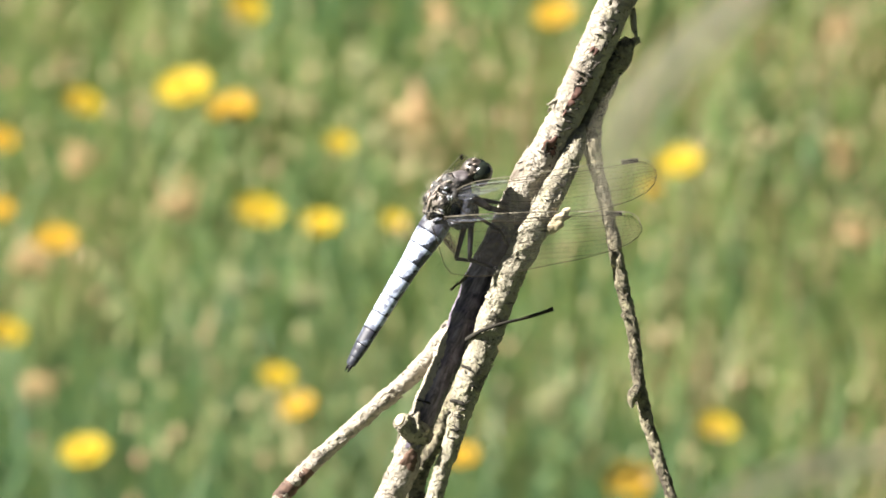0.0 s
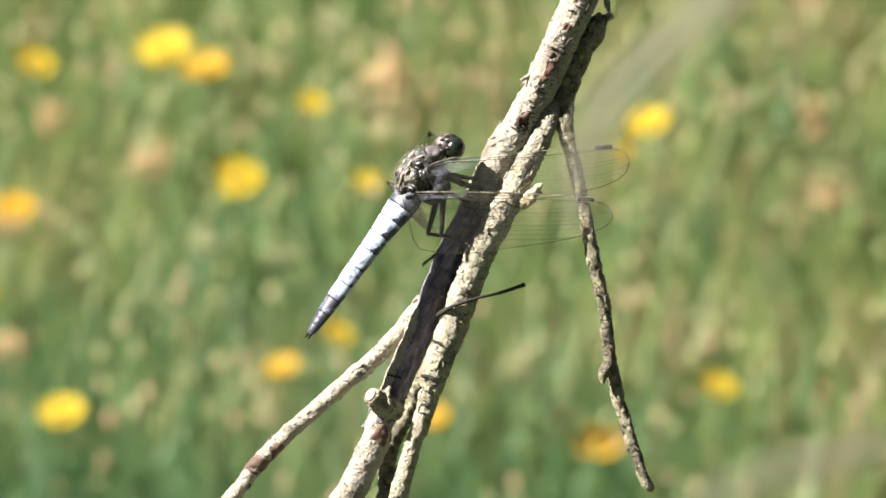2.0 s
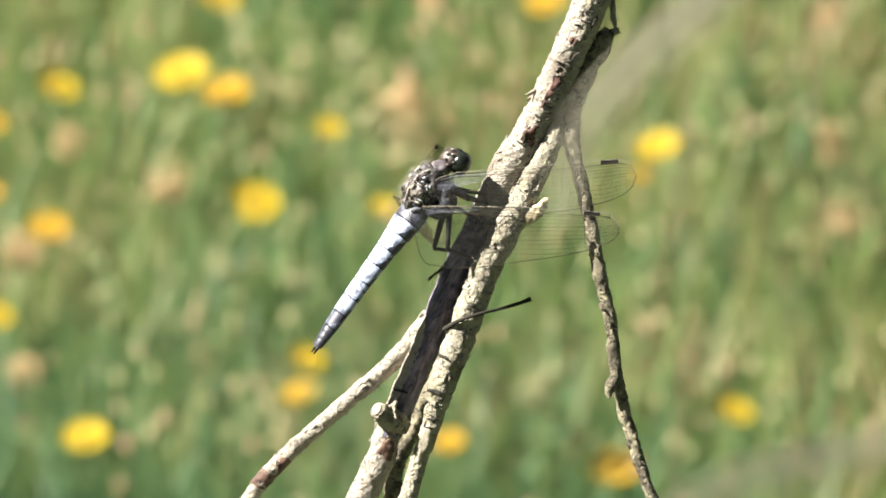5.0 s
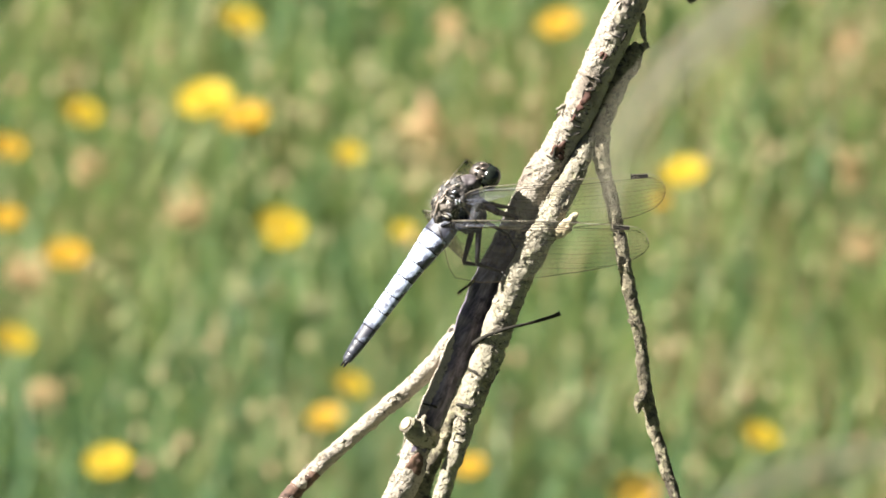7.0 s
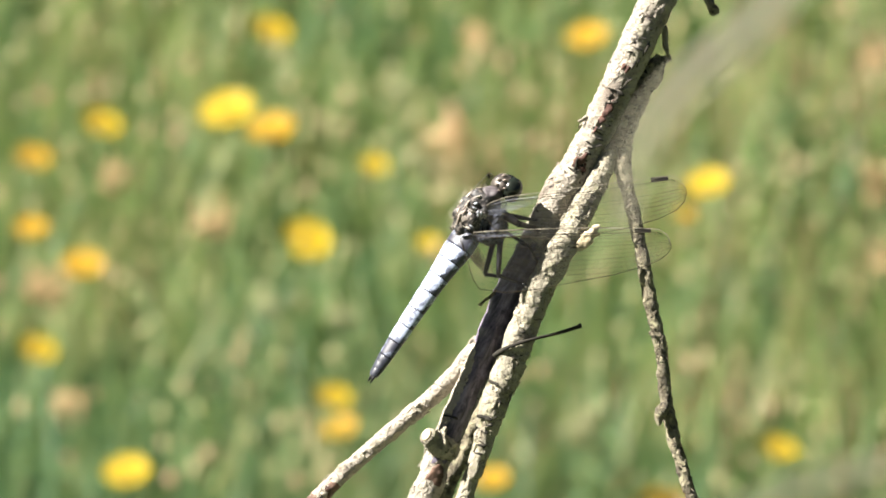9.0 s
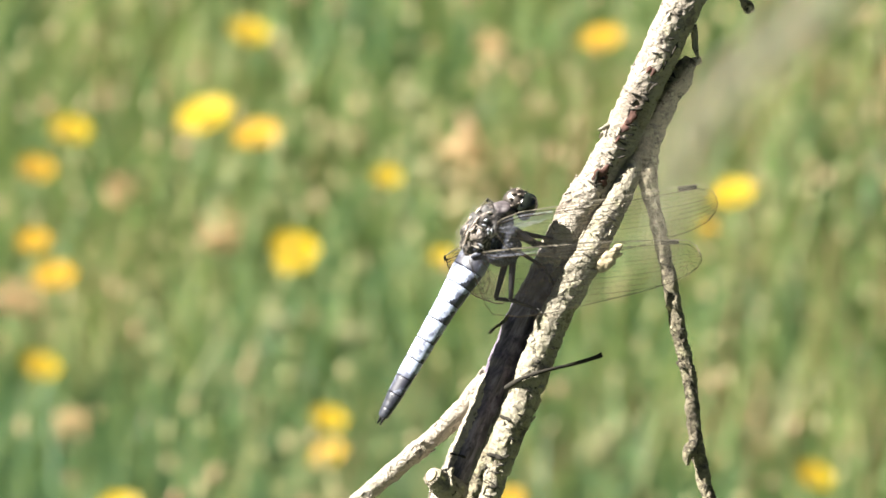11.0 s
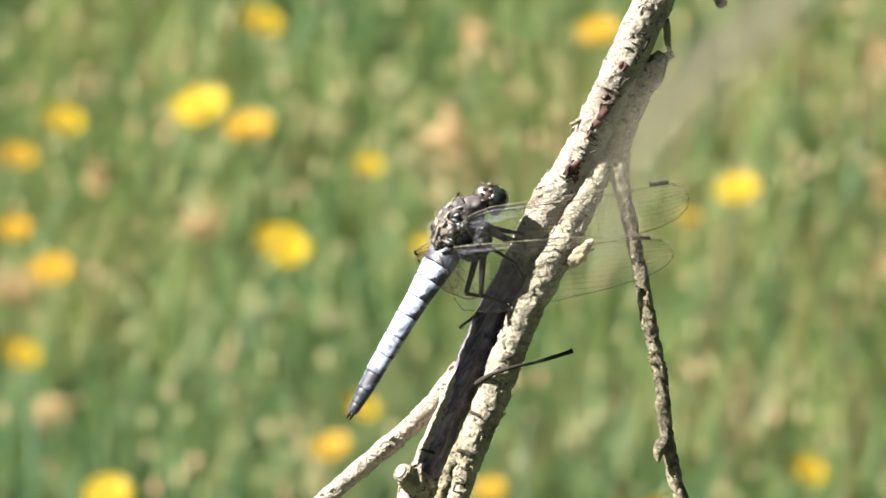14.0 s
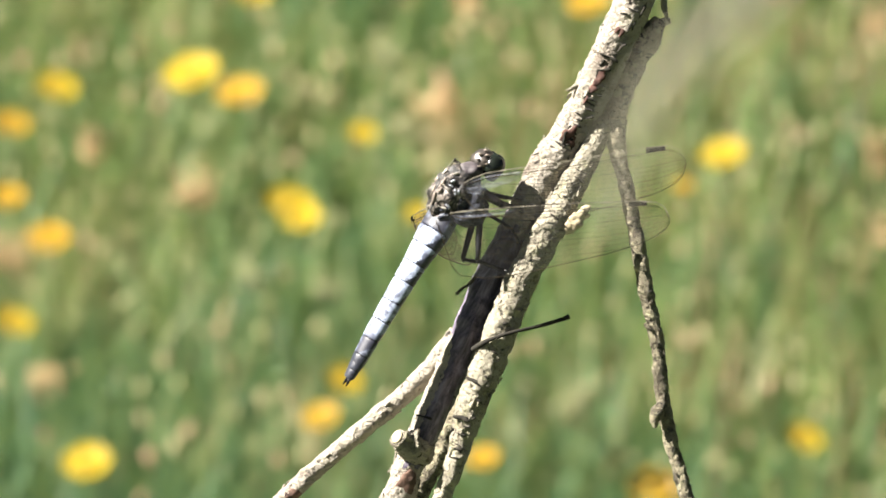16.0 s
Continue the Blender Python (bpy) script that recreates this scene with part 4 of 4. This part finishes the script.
    leg(root, [own(*(5.54, 9.49, -5.5)), own(*(9.59, 8.85, -5.5)), own(*(12.70, 8.43, -3.8)), own(*(13.66, 7.58, -3.6))], 1.1)
    leg(root, [own(*(5.32, 5.96, -9)), own(*(5.00, -2.02, -10)), own(*(9.37, -3.51, -7)), own(*(14.49, -5.22, -6.2))], 1.2)
    leg(root, [own(*(4.26, 5.22, -6)), own(*(2.45, -1.81, -7)), own(*(5.76, -2.35, -5)), own(*(8.32, -3.20, -3.6))], 1.2)
    leg(root, [own(*(5.75, 6.50, -6)), own(*(10.76, 3.52, -6)), own(*(12.68, 0.11, -5.5)), own(*(13.21, -7.88, -6.2))], 0.7)
    return root, head, abdomen, wings


DRAGONFLY, HEAD, ABDOMEN, WINGS = build_dragonfly()


# ---- flowers of the meadow ----
def flower(x, y, height, kind, size):
    """A stem with a head of petals or a seed head on it, rooted in the meadow."""
    rng = random.Random(int(x * 9000 + y * 700))
    names = {"yellow": ("yellow_flower", "yellow meadow flower on a thin green stem"), "orange": ("yellow_flower", "orange-yellow meadow flower on a thin green stem"),
             "seed": ("seed_head", "pinkish dry seed head on a thin stem"), "pale": ("seed_head", "cream-coloured seed head on a thin stem")}
    root = new(names[kind][0])
    root.location = (x, y, 0)
    tagged(root, names[kind][1], "flower", "flowers of the meadow")
    bm = bmesh.new()
    rings(bm, [(0, 0, -0.01), (0.006, 0.004, height * 0.4), (0.004, -0.003, height * 0.75), (0, 0, height)], [0.0016, 0.0014, 0.0011, 0.0009], 6)
    part("stem", bm, M_STEM, root)
    r = size * 0.54
    if kind in ("yellow", "orange"):
        tilt = Matrix.Rotation(radians(20), 3, "X") @ Matrix.Rotation(rng.uniform(-0.3, 0.3), 3, "Y")
        for k in range(7):
            bm = bmesh.new()
            a = 2 * math.pi * k / 7
            grid = []
            for i in range(4):
                s = i / 3
                half = (0.12, 0.40, 0.46, 0.24)[i] * r
                row = []
                for j in (-1, 0, 1):
                    p = Vector((s * r, j * half, 0.24 * r * s * s + 0.08 * r * abs(j)))
                    p = Matrix.Rotation(a, 3, "Z") @ p
                    row.append(bm.verts.new(tilt @ p + Vector((0, 0, height))))
                grid.append(row)
            for one, two in zip(grid, grid[1:]):
                for j in range(2):
                    bm.faces.new((one[j], one[j + 1], two[j + 1], two[j]))
            part("petal", bm, M_PETAL if kind == "yellow" else M_PETAL_O, root)
        bm = bmesh.new()
        ball(bm, tilt @ Vector((0, 0, 0.1 * r)) + Vector((0, 0, height)), (0.34 * r, 0.34 * r, 0.25 * r), None, (10, 7), 0.15, 400)
        part("flower_centre", bm, M_HEART, root)
    else:
        bm = bmesh.new()
        # a loose head of small husks
        for _ in range(34):
            p = Vector((rng.gauss(0, 0.5), rng.gauss(0, 0.5), rng.gauss(0, 0.55))) * r + Vector((0, 0, height))
            ball(bm, p, (rng.uniform(0.10, 0.2) * r, rng.uniform(0.10, 0.2) * r, rng.uniform(0.18, 0.34) * r), None, (6, 4))
        part("seed_tuft", bm, M_SEED if kind == "seed" else M_PALE, root)
    return root


FLOWERS = [
    flower(-0.2477, 3.7484, 0.230, "yellow", 0.0251),
    flower(-0.1662, 3.7444, 0.240, "yellow", 0.0330),
    flower(-0.1385, 3.7703, 0.220, "orange", 0.0277),
    flower(0.1493, 3.5628, 0.250, "yellow", 0.0251),
    flower(-0.2009, 3.1184, 0.210, "yellow", 0.0250),
    flower(-0.1462, 3.9345, 0.240, "yellow", 0.0264),
    flower(0.0738, 3.8918, 0.250, "orange", 0.0251),
    flower(-0.1084, 3.4158, 0.260, "yellow", 0.0277),
    flower(-0.1068, 3.5202, 0.220, "yellow", 0.0224),
    flower(-0.0709, 3.1687, 0.240, "yellow", 0.0198),
    flower(-0.0781, 3.2292, 0.200, "orange", 0.0195),
    flower(-0.2403, 3.3854, 0.250, "orange", 0.0238),
    flower(-0.2605, 3.4086, 0.230, "seed", 0.0224),
    flower(0.1800, 3.2004, 0.200, "yellow", 0.0211),
    flower(-0.2676, 3.3596, 0.204, "yellow", 0.0224),
    flower(-0.2912, 3.7444, 0.207, "orange", 0.0224),
    flower(-0.2753, 3.4492, 0.253, "orange", 0.0185),
    flower(0.1088, 3.1311, 0.188, "orange", 0.0277),
    flower(-0.0670, 3.6510, 0.234, "yellow", 0.0172),
    flower(-0.0303, 3.4522, 0.246, "yellow", 0.0135),
    flower(0.1332, 3.6711, 0.197, "orange", 0.0119),
    flower(-0.0171, 3.8697, 0.185, "seed", 0.0277),
    flower(-0.1694, 3.6261, 0.205, "seed", 0.0238),
    flower(0.0637, 3.1339, 0.239, "pale", 0.0224),
    flower(-0.0364, 3.6774, 0.231, "pale", 0.0172),
    flower(-0.2381, 3.7503, 0.194, "seed", 0.0198),
    flower(0.2586, 3.6772, 0.219, "seed", 0.0185),
    flower(0.2552, 3.4462, 0.240, "seed", 0.0172),
    flower(-0.0007, 3.9311, 0.237, "seed", 0.0198),
    flower(-0.0798, 3.2449, 0.267, "pale", 0.0158),
    flower(-0.0561, 3.7977, 0.241, "pale", 0.0198),
    flower(0.0113, 3.1017, 0.215, "orange", 0.0172),
    flower(0.2704, 4.0333, 0.197, "seed", 0.0158),
    flower(-0.2410, 3.2388, 0.211, "seed", 0.0172),
    flower(-0.1272, 3.3899, 0.226, "pale", 0.0145),
]


# ---- dry grass in front ----
def build_stalk(points, wide, label):
    """Three dry strands side by side, from the ground up and over; wide in metres at each point."""
    root = new("dry_grass_tuft")
    base = Vector((points[0][0], points[0][1], 0))
    root.location = base
    tagged(root, label, "grass")
    dense = spline([(*p, w) for p, w in zip(points, wide)], 70)
    for k, (shift, share) in enumerate(((-1.0, 0.9), (0.15, 1.0), (1.1, 0.7))):
        bm = bmesh.new()
        line = [Vector(p[:3]) - base for p in dense]
        across = [(line[min(i + 1, 69)] - line[max(i - 1, 0)]).cross(AWAY).normalized() for i in range(70)]
        line = [p + a * shift * d[3] * (1.7 + 0.4 * math.sin(i * 0.11 + k)) for i, (p, a, d) in enumerate(zip(line, across, dense))]
        rings(bm, line, [share * p[3] / 2 for p in dense], 8, flat=(Vector((0, 1, 0)), 0.35))
        part("blade", bm, M_STRAW, root)
    return root


build_stalk([(0.1600, -0.8500, 0.0000), (0.1500, -0.8500, 0.8000), (0.1200, -0.8600, 1.4500), (0.0850, -0.7700, 1.6337), (0.0446, -0.7689, 1.6372), (0.0368, -0.7705, 1.6322), (0.0306, -0.7720, 1.6275), (0.0256, -0.7734, 1.6233), (0.0209, -0.7747, 1.6193), (0.0171, -0.7761, 1.6151), (0.0151, -0.7775, 1.6106), (0.0145, -0.7793, 1.6052)], [0.0010, 0.0010, 0.0010, 0.0010, 0.0006, 0.0007, 0.0007, 0.0008, 0.0008, 0.0007, 0.0006, 0.0003], "dry pale grass blades arching over close to the lens")
build_stalk([(0.1300, -0.8000, 0.0000), (0.1200, -0.8200, 0.7000), (0.1000, -0.8300, 1.3500), (0.0582, -0.7855, 1.5861), (0.0478, -0.7854, 1.5863), (0.0405, -0.7857, 1.5853), (0.0342, -0.7862, 1.5839), (0.0285, -0.7869, 1.5819), (0.0238, -0.7877, 1.5794)], [0.0010, 0.0010, 0.0010, 0.0006, 0.0007, 0.0007, 0.0007, 0.0006, 0.0003], "dry pale grass blades bending down close to the lens")



# ---- what moves ----
def motions():
    # a gust now and then: the near wings dip and rise, the far ones swing, the tail lifts, the head turns
    def hinged(ob, rows):
        x, y, z = ob.location
        walk(ob, [(t, pose(x, y, z, *turn)) for t, *turn in rows])

    hinged(WINGS[0], [(0, 0, 0, 0), (1.1, 0, 0, 0), (1.4, 0, 0, -3.1), (4, 0, 0, -3.1), (7.5, 0, 0, -3.0), (7.9, 0, 0, -0.2), (9.2, 0, 0, 0), (10.5, 0, 0, 1.5), (16, 0, 0, 1.5)])
    hinged(WINGS[1], [(0, 0, 0, 0), (1.1, 0, 0, 0), (1.4, 0, 0, -3.2), (4, 0, 0, -3.2), (7.5, 0, 0, -2.9), (7.9, 0, 0, 0), (9.2, 0, 0, 0.2), (10.5, 0, 0, 2.6), (16, 0, 0, 2.6)])
    hinged(WINGS[2], [(0, 0, 0, 0), (1.1, 0, 0, 0), (1.4, -1, 1.5, 0), (4, 0, 1.5, 0), (9.2, -1, 1, 0), (10.5, -4.2, 4.6, 0), (16, -4.2, 4.6, 0)])
    hinged(WINGS[3], [(0, 0, 0, 0), (1.1, 0, 0, 0), (1.4, 2, 3, 0), (4, 2, 3, 0), (7.5, 2, 3, 0), (7.9, 0, 1, 0), (9.2, 0, 1, 0), (10.5, -3.3, 5.2, 0), (16, -3.3, 5.2, 0)])
    hinged(ABDOMEN, [(0, 0, 0, 0), (0.7, 0, 0, 0), (1.0, 0, 0, -1.0), (1.4, 0, 0, -4.3), (4, 0, 0, -4.3), (7.5, 0, 0, -4.3), (8, 0, 0, -2.4), (9.2, 0, 0, -1.6), (10.5, 0, 0, 1.8), (16, 0, 0, 1.8)])
    hinged(HEAD, [(0, 0, 0, 0), (2.7, 0, 0, 0), (2.95, 10, -8, 6), (3.3, 0, 0, 0), (9.2, 0, 0, 0), (10.5, -4, 6, -4), (16, -4, 6, -4)])
    # stems that sway in the wind
    walk(FLOWERS[0], [(t, pose(-0.2477, 3.7484, 0, a, b)) for t, a, b in (
        (0, -1.3, 2.5), (0.5, 0.9, 1.9), (1, 2.7, 4.6), (1.5, -0.3, -0.3), (2, 0.1, -0.5), (2.5, 0.7, -0.0), (3, -0.3, 0.5), (5.5, -0.4, 0.7), (6, 0.6, 1.0), (6.5, 0.5, 1.1), (7, -0.0, 1.0), (7.5, -0.3, 0.7), (8, 0.1, 0.8), (8.5, -0.1, 0.4), (9, 0.4, 0.2), (11.5, -2.6, -6.3), (12, -1.8, -5.1), (12.5, 1.0, -3.5), (13, 1.4, -1.8), (13.5, -0.0, -3.3), (14, 0.1, -3.7), (14.5, -0.6, -3.7), (15, -2.0, -4.2), (15.5, -1.4, -4.3), (16, -0.9, -3.8))])
    walk(FLOWERS[1], [(t, pose(-0.1662, 3.7444, 0, a, b)) for t, a, b in (
        (0, -1.0, -0.4), (0.5, 0.6, 0.5), (1, 3.3, -0.1), (1.5, 0.2, -0.4), (2, -0.3, 0.6), (2.5, 0.5, 1.3), (3, 0.1, 0.8), (5.5, -0.4, 0.7), (6, 0.7, 1.3), (6.5, 0.5, 1.4), (7, 0.4, 1.3), (7.5, 0.0, 1.0), (8, -0.4, 1.1), (8.5, 0.3, 0.4), (9, 0.3, 0.7), (11.5, -2.8, -4.5), (12, -2.1, -2.6), (12.5, 0.1, -1.3), (13, -0.0, -0.0), (13.5, -0.5, -1.6), (14, -0.4, -2.0), (14.5, -1.2, -2.7), (15, -2.9, -2.3), (15.5, -2.7, -2.9), (16, -1.4, -2.3))])
    walk(FLOWERS[2], [(t, pose(-0.1385, 3.7703, 0, a, b)) for t, a, b in (
        (0, 0.5, -0.0), (0.5, 0.4, 0.4), (1, 4.4, -1.7), (1.5, 0.5, -0.3), (2, -0.1, 0.3), (2.5, 0.7, 1.3), (3, 0.4, -0.4), (5.5, -0.2, 1.2), (6, 0.0, 1.3), (6.5, 0.7, 1.1), (7, -0.2, 0.7), (7.5, -0.2, 0.9), (8, -0.2, 0.5), (8.5, -0.3, 0.6), (9, -0.0, 0.7), (11.5, -2.7, -3.8), (12, -2.0, -2.3), (12.5, 0.1, -0.9), (13, 0.4, 1.4), (13.5, -0.0, -2.0), (14, 0.4, -1.6), (14.5, -0.3, -2.2), (15, -2.1, -1.1), (15.5, -2.6, -2.0), (16, -1.4, -2.0))])
    walk(FLOWERS[3], [(t, pose(0.1493, 3.5628, 0, a, b)) for t, a, b in (
        (0, 1.4, 0.0), (0.5, 1.0, -1.6), (1, 2.5, 1.1), (1.5, 0.6, -1.4), (2, 0.2, -0.6), (2.5, -0.0, 0.0), (3, -0.3, -1.2), (5.5, 0.2, -1.5), (6, 0.4, -1.0), (6.5, 0.0, -0.7), (7, -0.1, -0.7), (7.5, -0.6, -1.3), (8, -1.0, -0.9), (8.5, -0.5, -1.0), (9, -0.8, -0.9), (11.5, -2.1, -0.0), (12, -1.3, 1.3), (12.5, 0.3, 2.4), (13, 0.8, 3.2), (13.5, 0.3, 1.7), (14, 0.6, 2.5), (14.5, -0.3, 0.4), (15, -1.5, 1.4), (15.5, -0.8, 0.3), (16, -0.8, 1.5))])
    walk(FLOWERS[4], [(t, pose(-0.2009, 3.1184, 0, a, b)) for t, a, b in (
        (0, -1.0, -2.2), (0.5, -0.7, 2.8), (1, 2.1, 1.0), (1.5, -0.3, -0.4), (2, -0.3, -1.1), (2.5, 1.2, -0.0), (3, -0.2, 0.0), (5.5, -0.2, 0.2), (6, 0.1, 0.2), (6.5, 0.8, 0.4), (7, 0.3, 0.6), (7.5, -0.0, -0.0), (8, -0.4, 0.2), (8.5, -0.2, -0.4), (9, -0.1, -0.3), (11.5, 8.5, -2.0), (12.5, 9.0, -0.8), (13.5, 8.0, -0.6), (14.5, 3.3, -0.5), (15, 4.2, -4.2), (15.5, 3.6, -4.4), (16, 5.2, -2.7))])
    walk(FLOWERS[5], [(t, pose(-0.1462, 3.9345, 0, a, b)) for t, a, b in (
        (0, -0.3, 2.8), (0.5, 1.4, -1.0), (1, 1.5, 4.9), (5.5, 1.8, -0.4), (6, 0.2, -0.7), (6.5, 1.3, 0.8), (7, 0.8, 0.2), (7.5, 0.4, -0.2), (8, 0.4, 1.0), (8.5, -0.1, 0.1), (9, 0.1, 1.1), (11.5, -3.8, -4.7), (12, -3.7, -1.2), (12.5, -1.9, 0.0), (13, -3.4, 4.4), (13.5, -2.7, 0.0), (14, -2.4, 0.6), (14.5, -1.1, -0.1), (16, -1.1, -0.1))])
    walk(FLOWERS[6], [(t, pose(0.0738, 3.8918, 0, a, b)) for t, a, b in (
        (0, 1.5, 0.2), (0.5, 1.7, -0.8), (1, 6.3, -0.0), (1.5, 3.0, 0.4), (5.5, 1.3, -0.0), (6, 0.6, -0.5), (6.5, 0.7, 0.1), (7, 0.1, -0.8), (7.5, -0.3, -0.6), (8, -0.3, -0.2), (8.5, 0.1, -0.8), (9, -0.0, -0.4), (11.5, -3.8, -1.1), (12, -3.4, 0.3), (12.5, -1.9, 1.4), (13, -1.3, 2.2), (13.5, -1.9, 0.4), (14, -1.4, 1.0), (14.5, -2.0, 0.0), (16, 0.0, 0.4))])
    walk(FLOWERS[7], [(t, pose(-0.1084, 3.4158, 0, a, b)) for t, a, b in (
        (0, -1.8, -1.3), (0.5, -2.5, 1.6), (1, 2.5, -2.0), (1.5, 0.1, -0.3), (2, -0.0, -0.2), (2.5, 0.3, 0.2), (3, -0.4, 0.4), (5.5, -0.0, -0.1), (6, 0.6, 0.1), (6.5, 0.9, 0.2), (7, 0.3, 0.6), (7.5, -0.4, 0.3), (8, 0.0, -0.0), (8.5, -0.5, 0.1), (9, 0.1, 0.7), (11.5, -1.0, -2.7), (12, -1.0, -0.9), (12.5, 0.6, 1.4), (13, 2.2, 1.5), (13.5, 0.9, -0.1), (14, 1.4, -1.8), (14.5, -1.1, 0.0), (15, -1.7, 0.0), (15.5, -1.8, -1.5), (16, -1.0, 0.3))])
    walk(FLOWERS[8], [(t, pose(-0.1068, 3.5202, 0, a, b)) for t, a, b in (
        (0, -2.8, 7.7), (0.5, -3.7, 18.1), (1, 2.6, -3.5), (1.5, -0.6, -0.6), (2, -0.3, -0.8), (2.5, -0.0, -0.5), (3, -0.3, 0.0), (5.5, -0.3, -0.4), (6, 0.3, -0.0), (6.5, 1.0, -0.2), (7, -0.0, 0.6), (7.5, -0.4, 0.2), (8, -0.3, -0.2), (8.5, -0.5, -0.4), (9, 0.2, 0.9), (11.5, -0.2, -3.8), (12, -0.2, -0.4), (12.5, 2.3, 2.6), (13, 2.5, 3.0), (13.5, 3.1, 1.9), (14, 1.8, -1.0), (14.5, 1.2, 6.4), (15, 0.4, 0.7), (15.5, 0.6, -0.0), (16, 0.6, 1.6))])
    walk(FLOWERS[9], [(t, pose(-0.0709, 3.1687, 0, a, b)) for t, a, b in (
        (0, -1.7, -6.7), (0.5, -6.9, 23.0), (1, 5.5, 2.2), (1.5, -1.6, 4.6), (2, -3.5, 5.6), (2.5, 0.1, -0.9), (3, -1.0, -2.0), (5.5, -1.4, -0.4), (6, -0.1, -4.4), (6.5, -0.9, 0.0), (7, -1.5, 2.6), (7.5, -0.8, -4.4), (8, -0.1, -5.9), (8.5, -1.1, -3.0), (9, -0.9, -3.0), (11.5, 0.2, -5.4), (12, -0.0, 0.7), (12.5, 3.5, 3.7), (13, 3.6, 1.4), (13.5, 1.1, 4.3), (14, 0.5, 1.9), (14.5, -0.1, 0.4), (15, 1.8, -1.9), (15.5, 1.1, -3.7), (16, 2.1, 0.5))])
    walk(FLOWERS[10], [(t, pose(-0.0781, 3.2292, 0, a, b)) for t, a, b in (
        (0, -1.1, -2.3), (0.5, -0.1, 1.3), (1, 3.1, 3.6), (1.5, -0.0, -0.2), (2, -1.0, 0.0), (2.5, 0.6, 0.5), (3, -0.5, 0.0), (5.5, -0.1, 0.2), (6, -0.3, 0.5), (6.5, -0.5, 1.8), (7, -0.6, 1.2), (7.5, -0.1, 0.6), (8, -1.7, 1.0), (8.5, -1.8, -0.1), (9, -0.8, -0.4), (11.5, 2.3, -4.5), (12, 2.0, -1.9), (12.5, 5.6, 0.0), (13, 4.0, 1.8), (13.5, 4.1, 0.0), (14, 4.0, -0.3), (14.5, 4.1, -1.0), (15, 2.1, -1.6), (15.5, 4.1, -2.6), (16, 4.7, -0.9))])
    walk(FLOWERS[11], [(t, pose(-0.2403, 3.3854, 0, a, b)) for t, a, b in (
        (0, -3.4, 0.6), (0.5, -5.4, 9.1), (1, 1.8, 2.5), (1.5, -1.0, 0.3), (2, 1.1, -1.0), (2.5, 1.3, -0.0), (3, -0.5, 0.1), (5.5, -1.0, 1.4), (6, 0.1, 0.1), (6.5, -0.0, 0.6), (7, -0.1, 1.1), (7.5, -0.8, 0.5), (8, 0.1, -0.3), (8.5, -0.2, 0.0), (9, -0.0, -0.1), (11.5, -1.7, -5.0), (12, -0.8, -3.5), (12.5, 1.6, -0.4), (13, 2.4, -1.0), (13.5, 1.4, -1.3), (14, 1.2, -2.3), (14.5, -0.9, 0.9), (15, 0.5, -3.7), (15.5, 0.4, -3.1), (16, 1.4, -1.7))])
    walk(FLOWERS[12], [(t, pose(-0.2605, 3.4086, 0, a, b)) for t, a, b in (
        (0, -5.2, 1.6), (0.5, -7.3, 8.9), (1, -0.5, 3.4), (1.5, -2.7, 2.3), (5.5, 0.1, 2.1), (6, 0.4, 1.1), (6.5, 1.2, -1.1), (7, -0.5, -0.4), (7.5, 0.8, -0.7), (8, 0.0, 0.5), (8.5, 0.6, -1.0), (9, 1.2, -1.3), (11.5, -0.7, -5.6), (12, -0.2, -3.4), (16, -0.2, -3.4))])
    walk(FLOWERS[13], [(t, pose(0.1800, 3.2004, 0, a, b)) for t, a, b in (
        (0, 1.0, -5.3), (0.5, -0.0, 0.7), (1, 3.1, -1.6), (1.5, 0.3, -2.5), (2, -0.5, -0.3), (2.5, -0.3, -0.1), (3, -0.1, -0.6), (5.5, -0.3, -0.2), (6, 0.3, -0.4), (6.5, -0.1, 0.3), (7, -0.7, 0.6), (7.5, -1.1, -0.0), (8, -0.7, 0.1), (8.5, -1.0, -0.1), (9, -0.6, -0.1), (13.5, 3.4, 3.5), (14, 3.3, 3.5), (14.5, 4.0, 3.0), (15, 2.5, 5.3), (15.5, 2.4, 4.6), (16, 3.0, 4.0))])


motions()
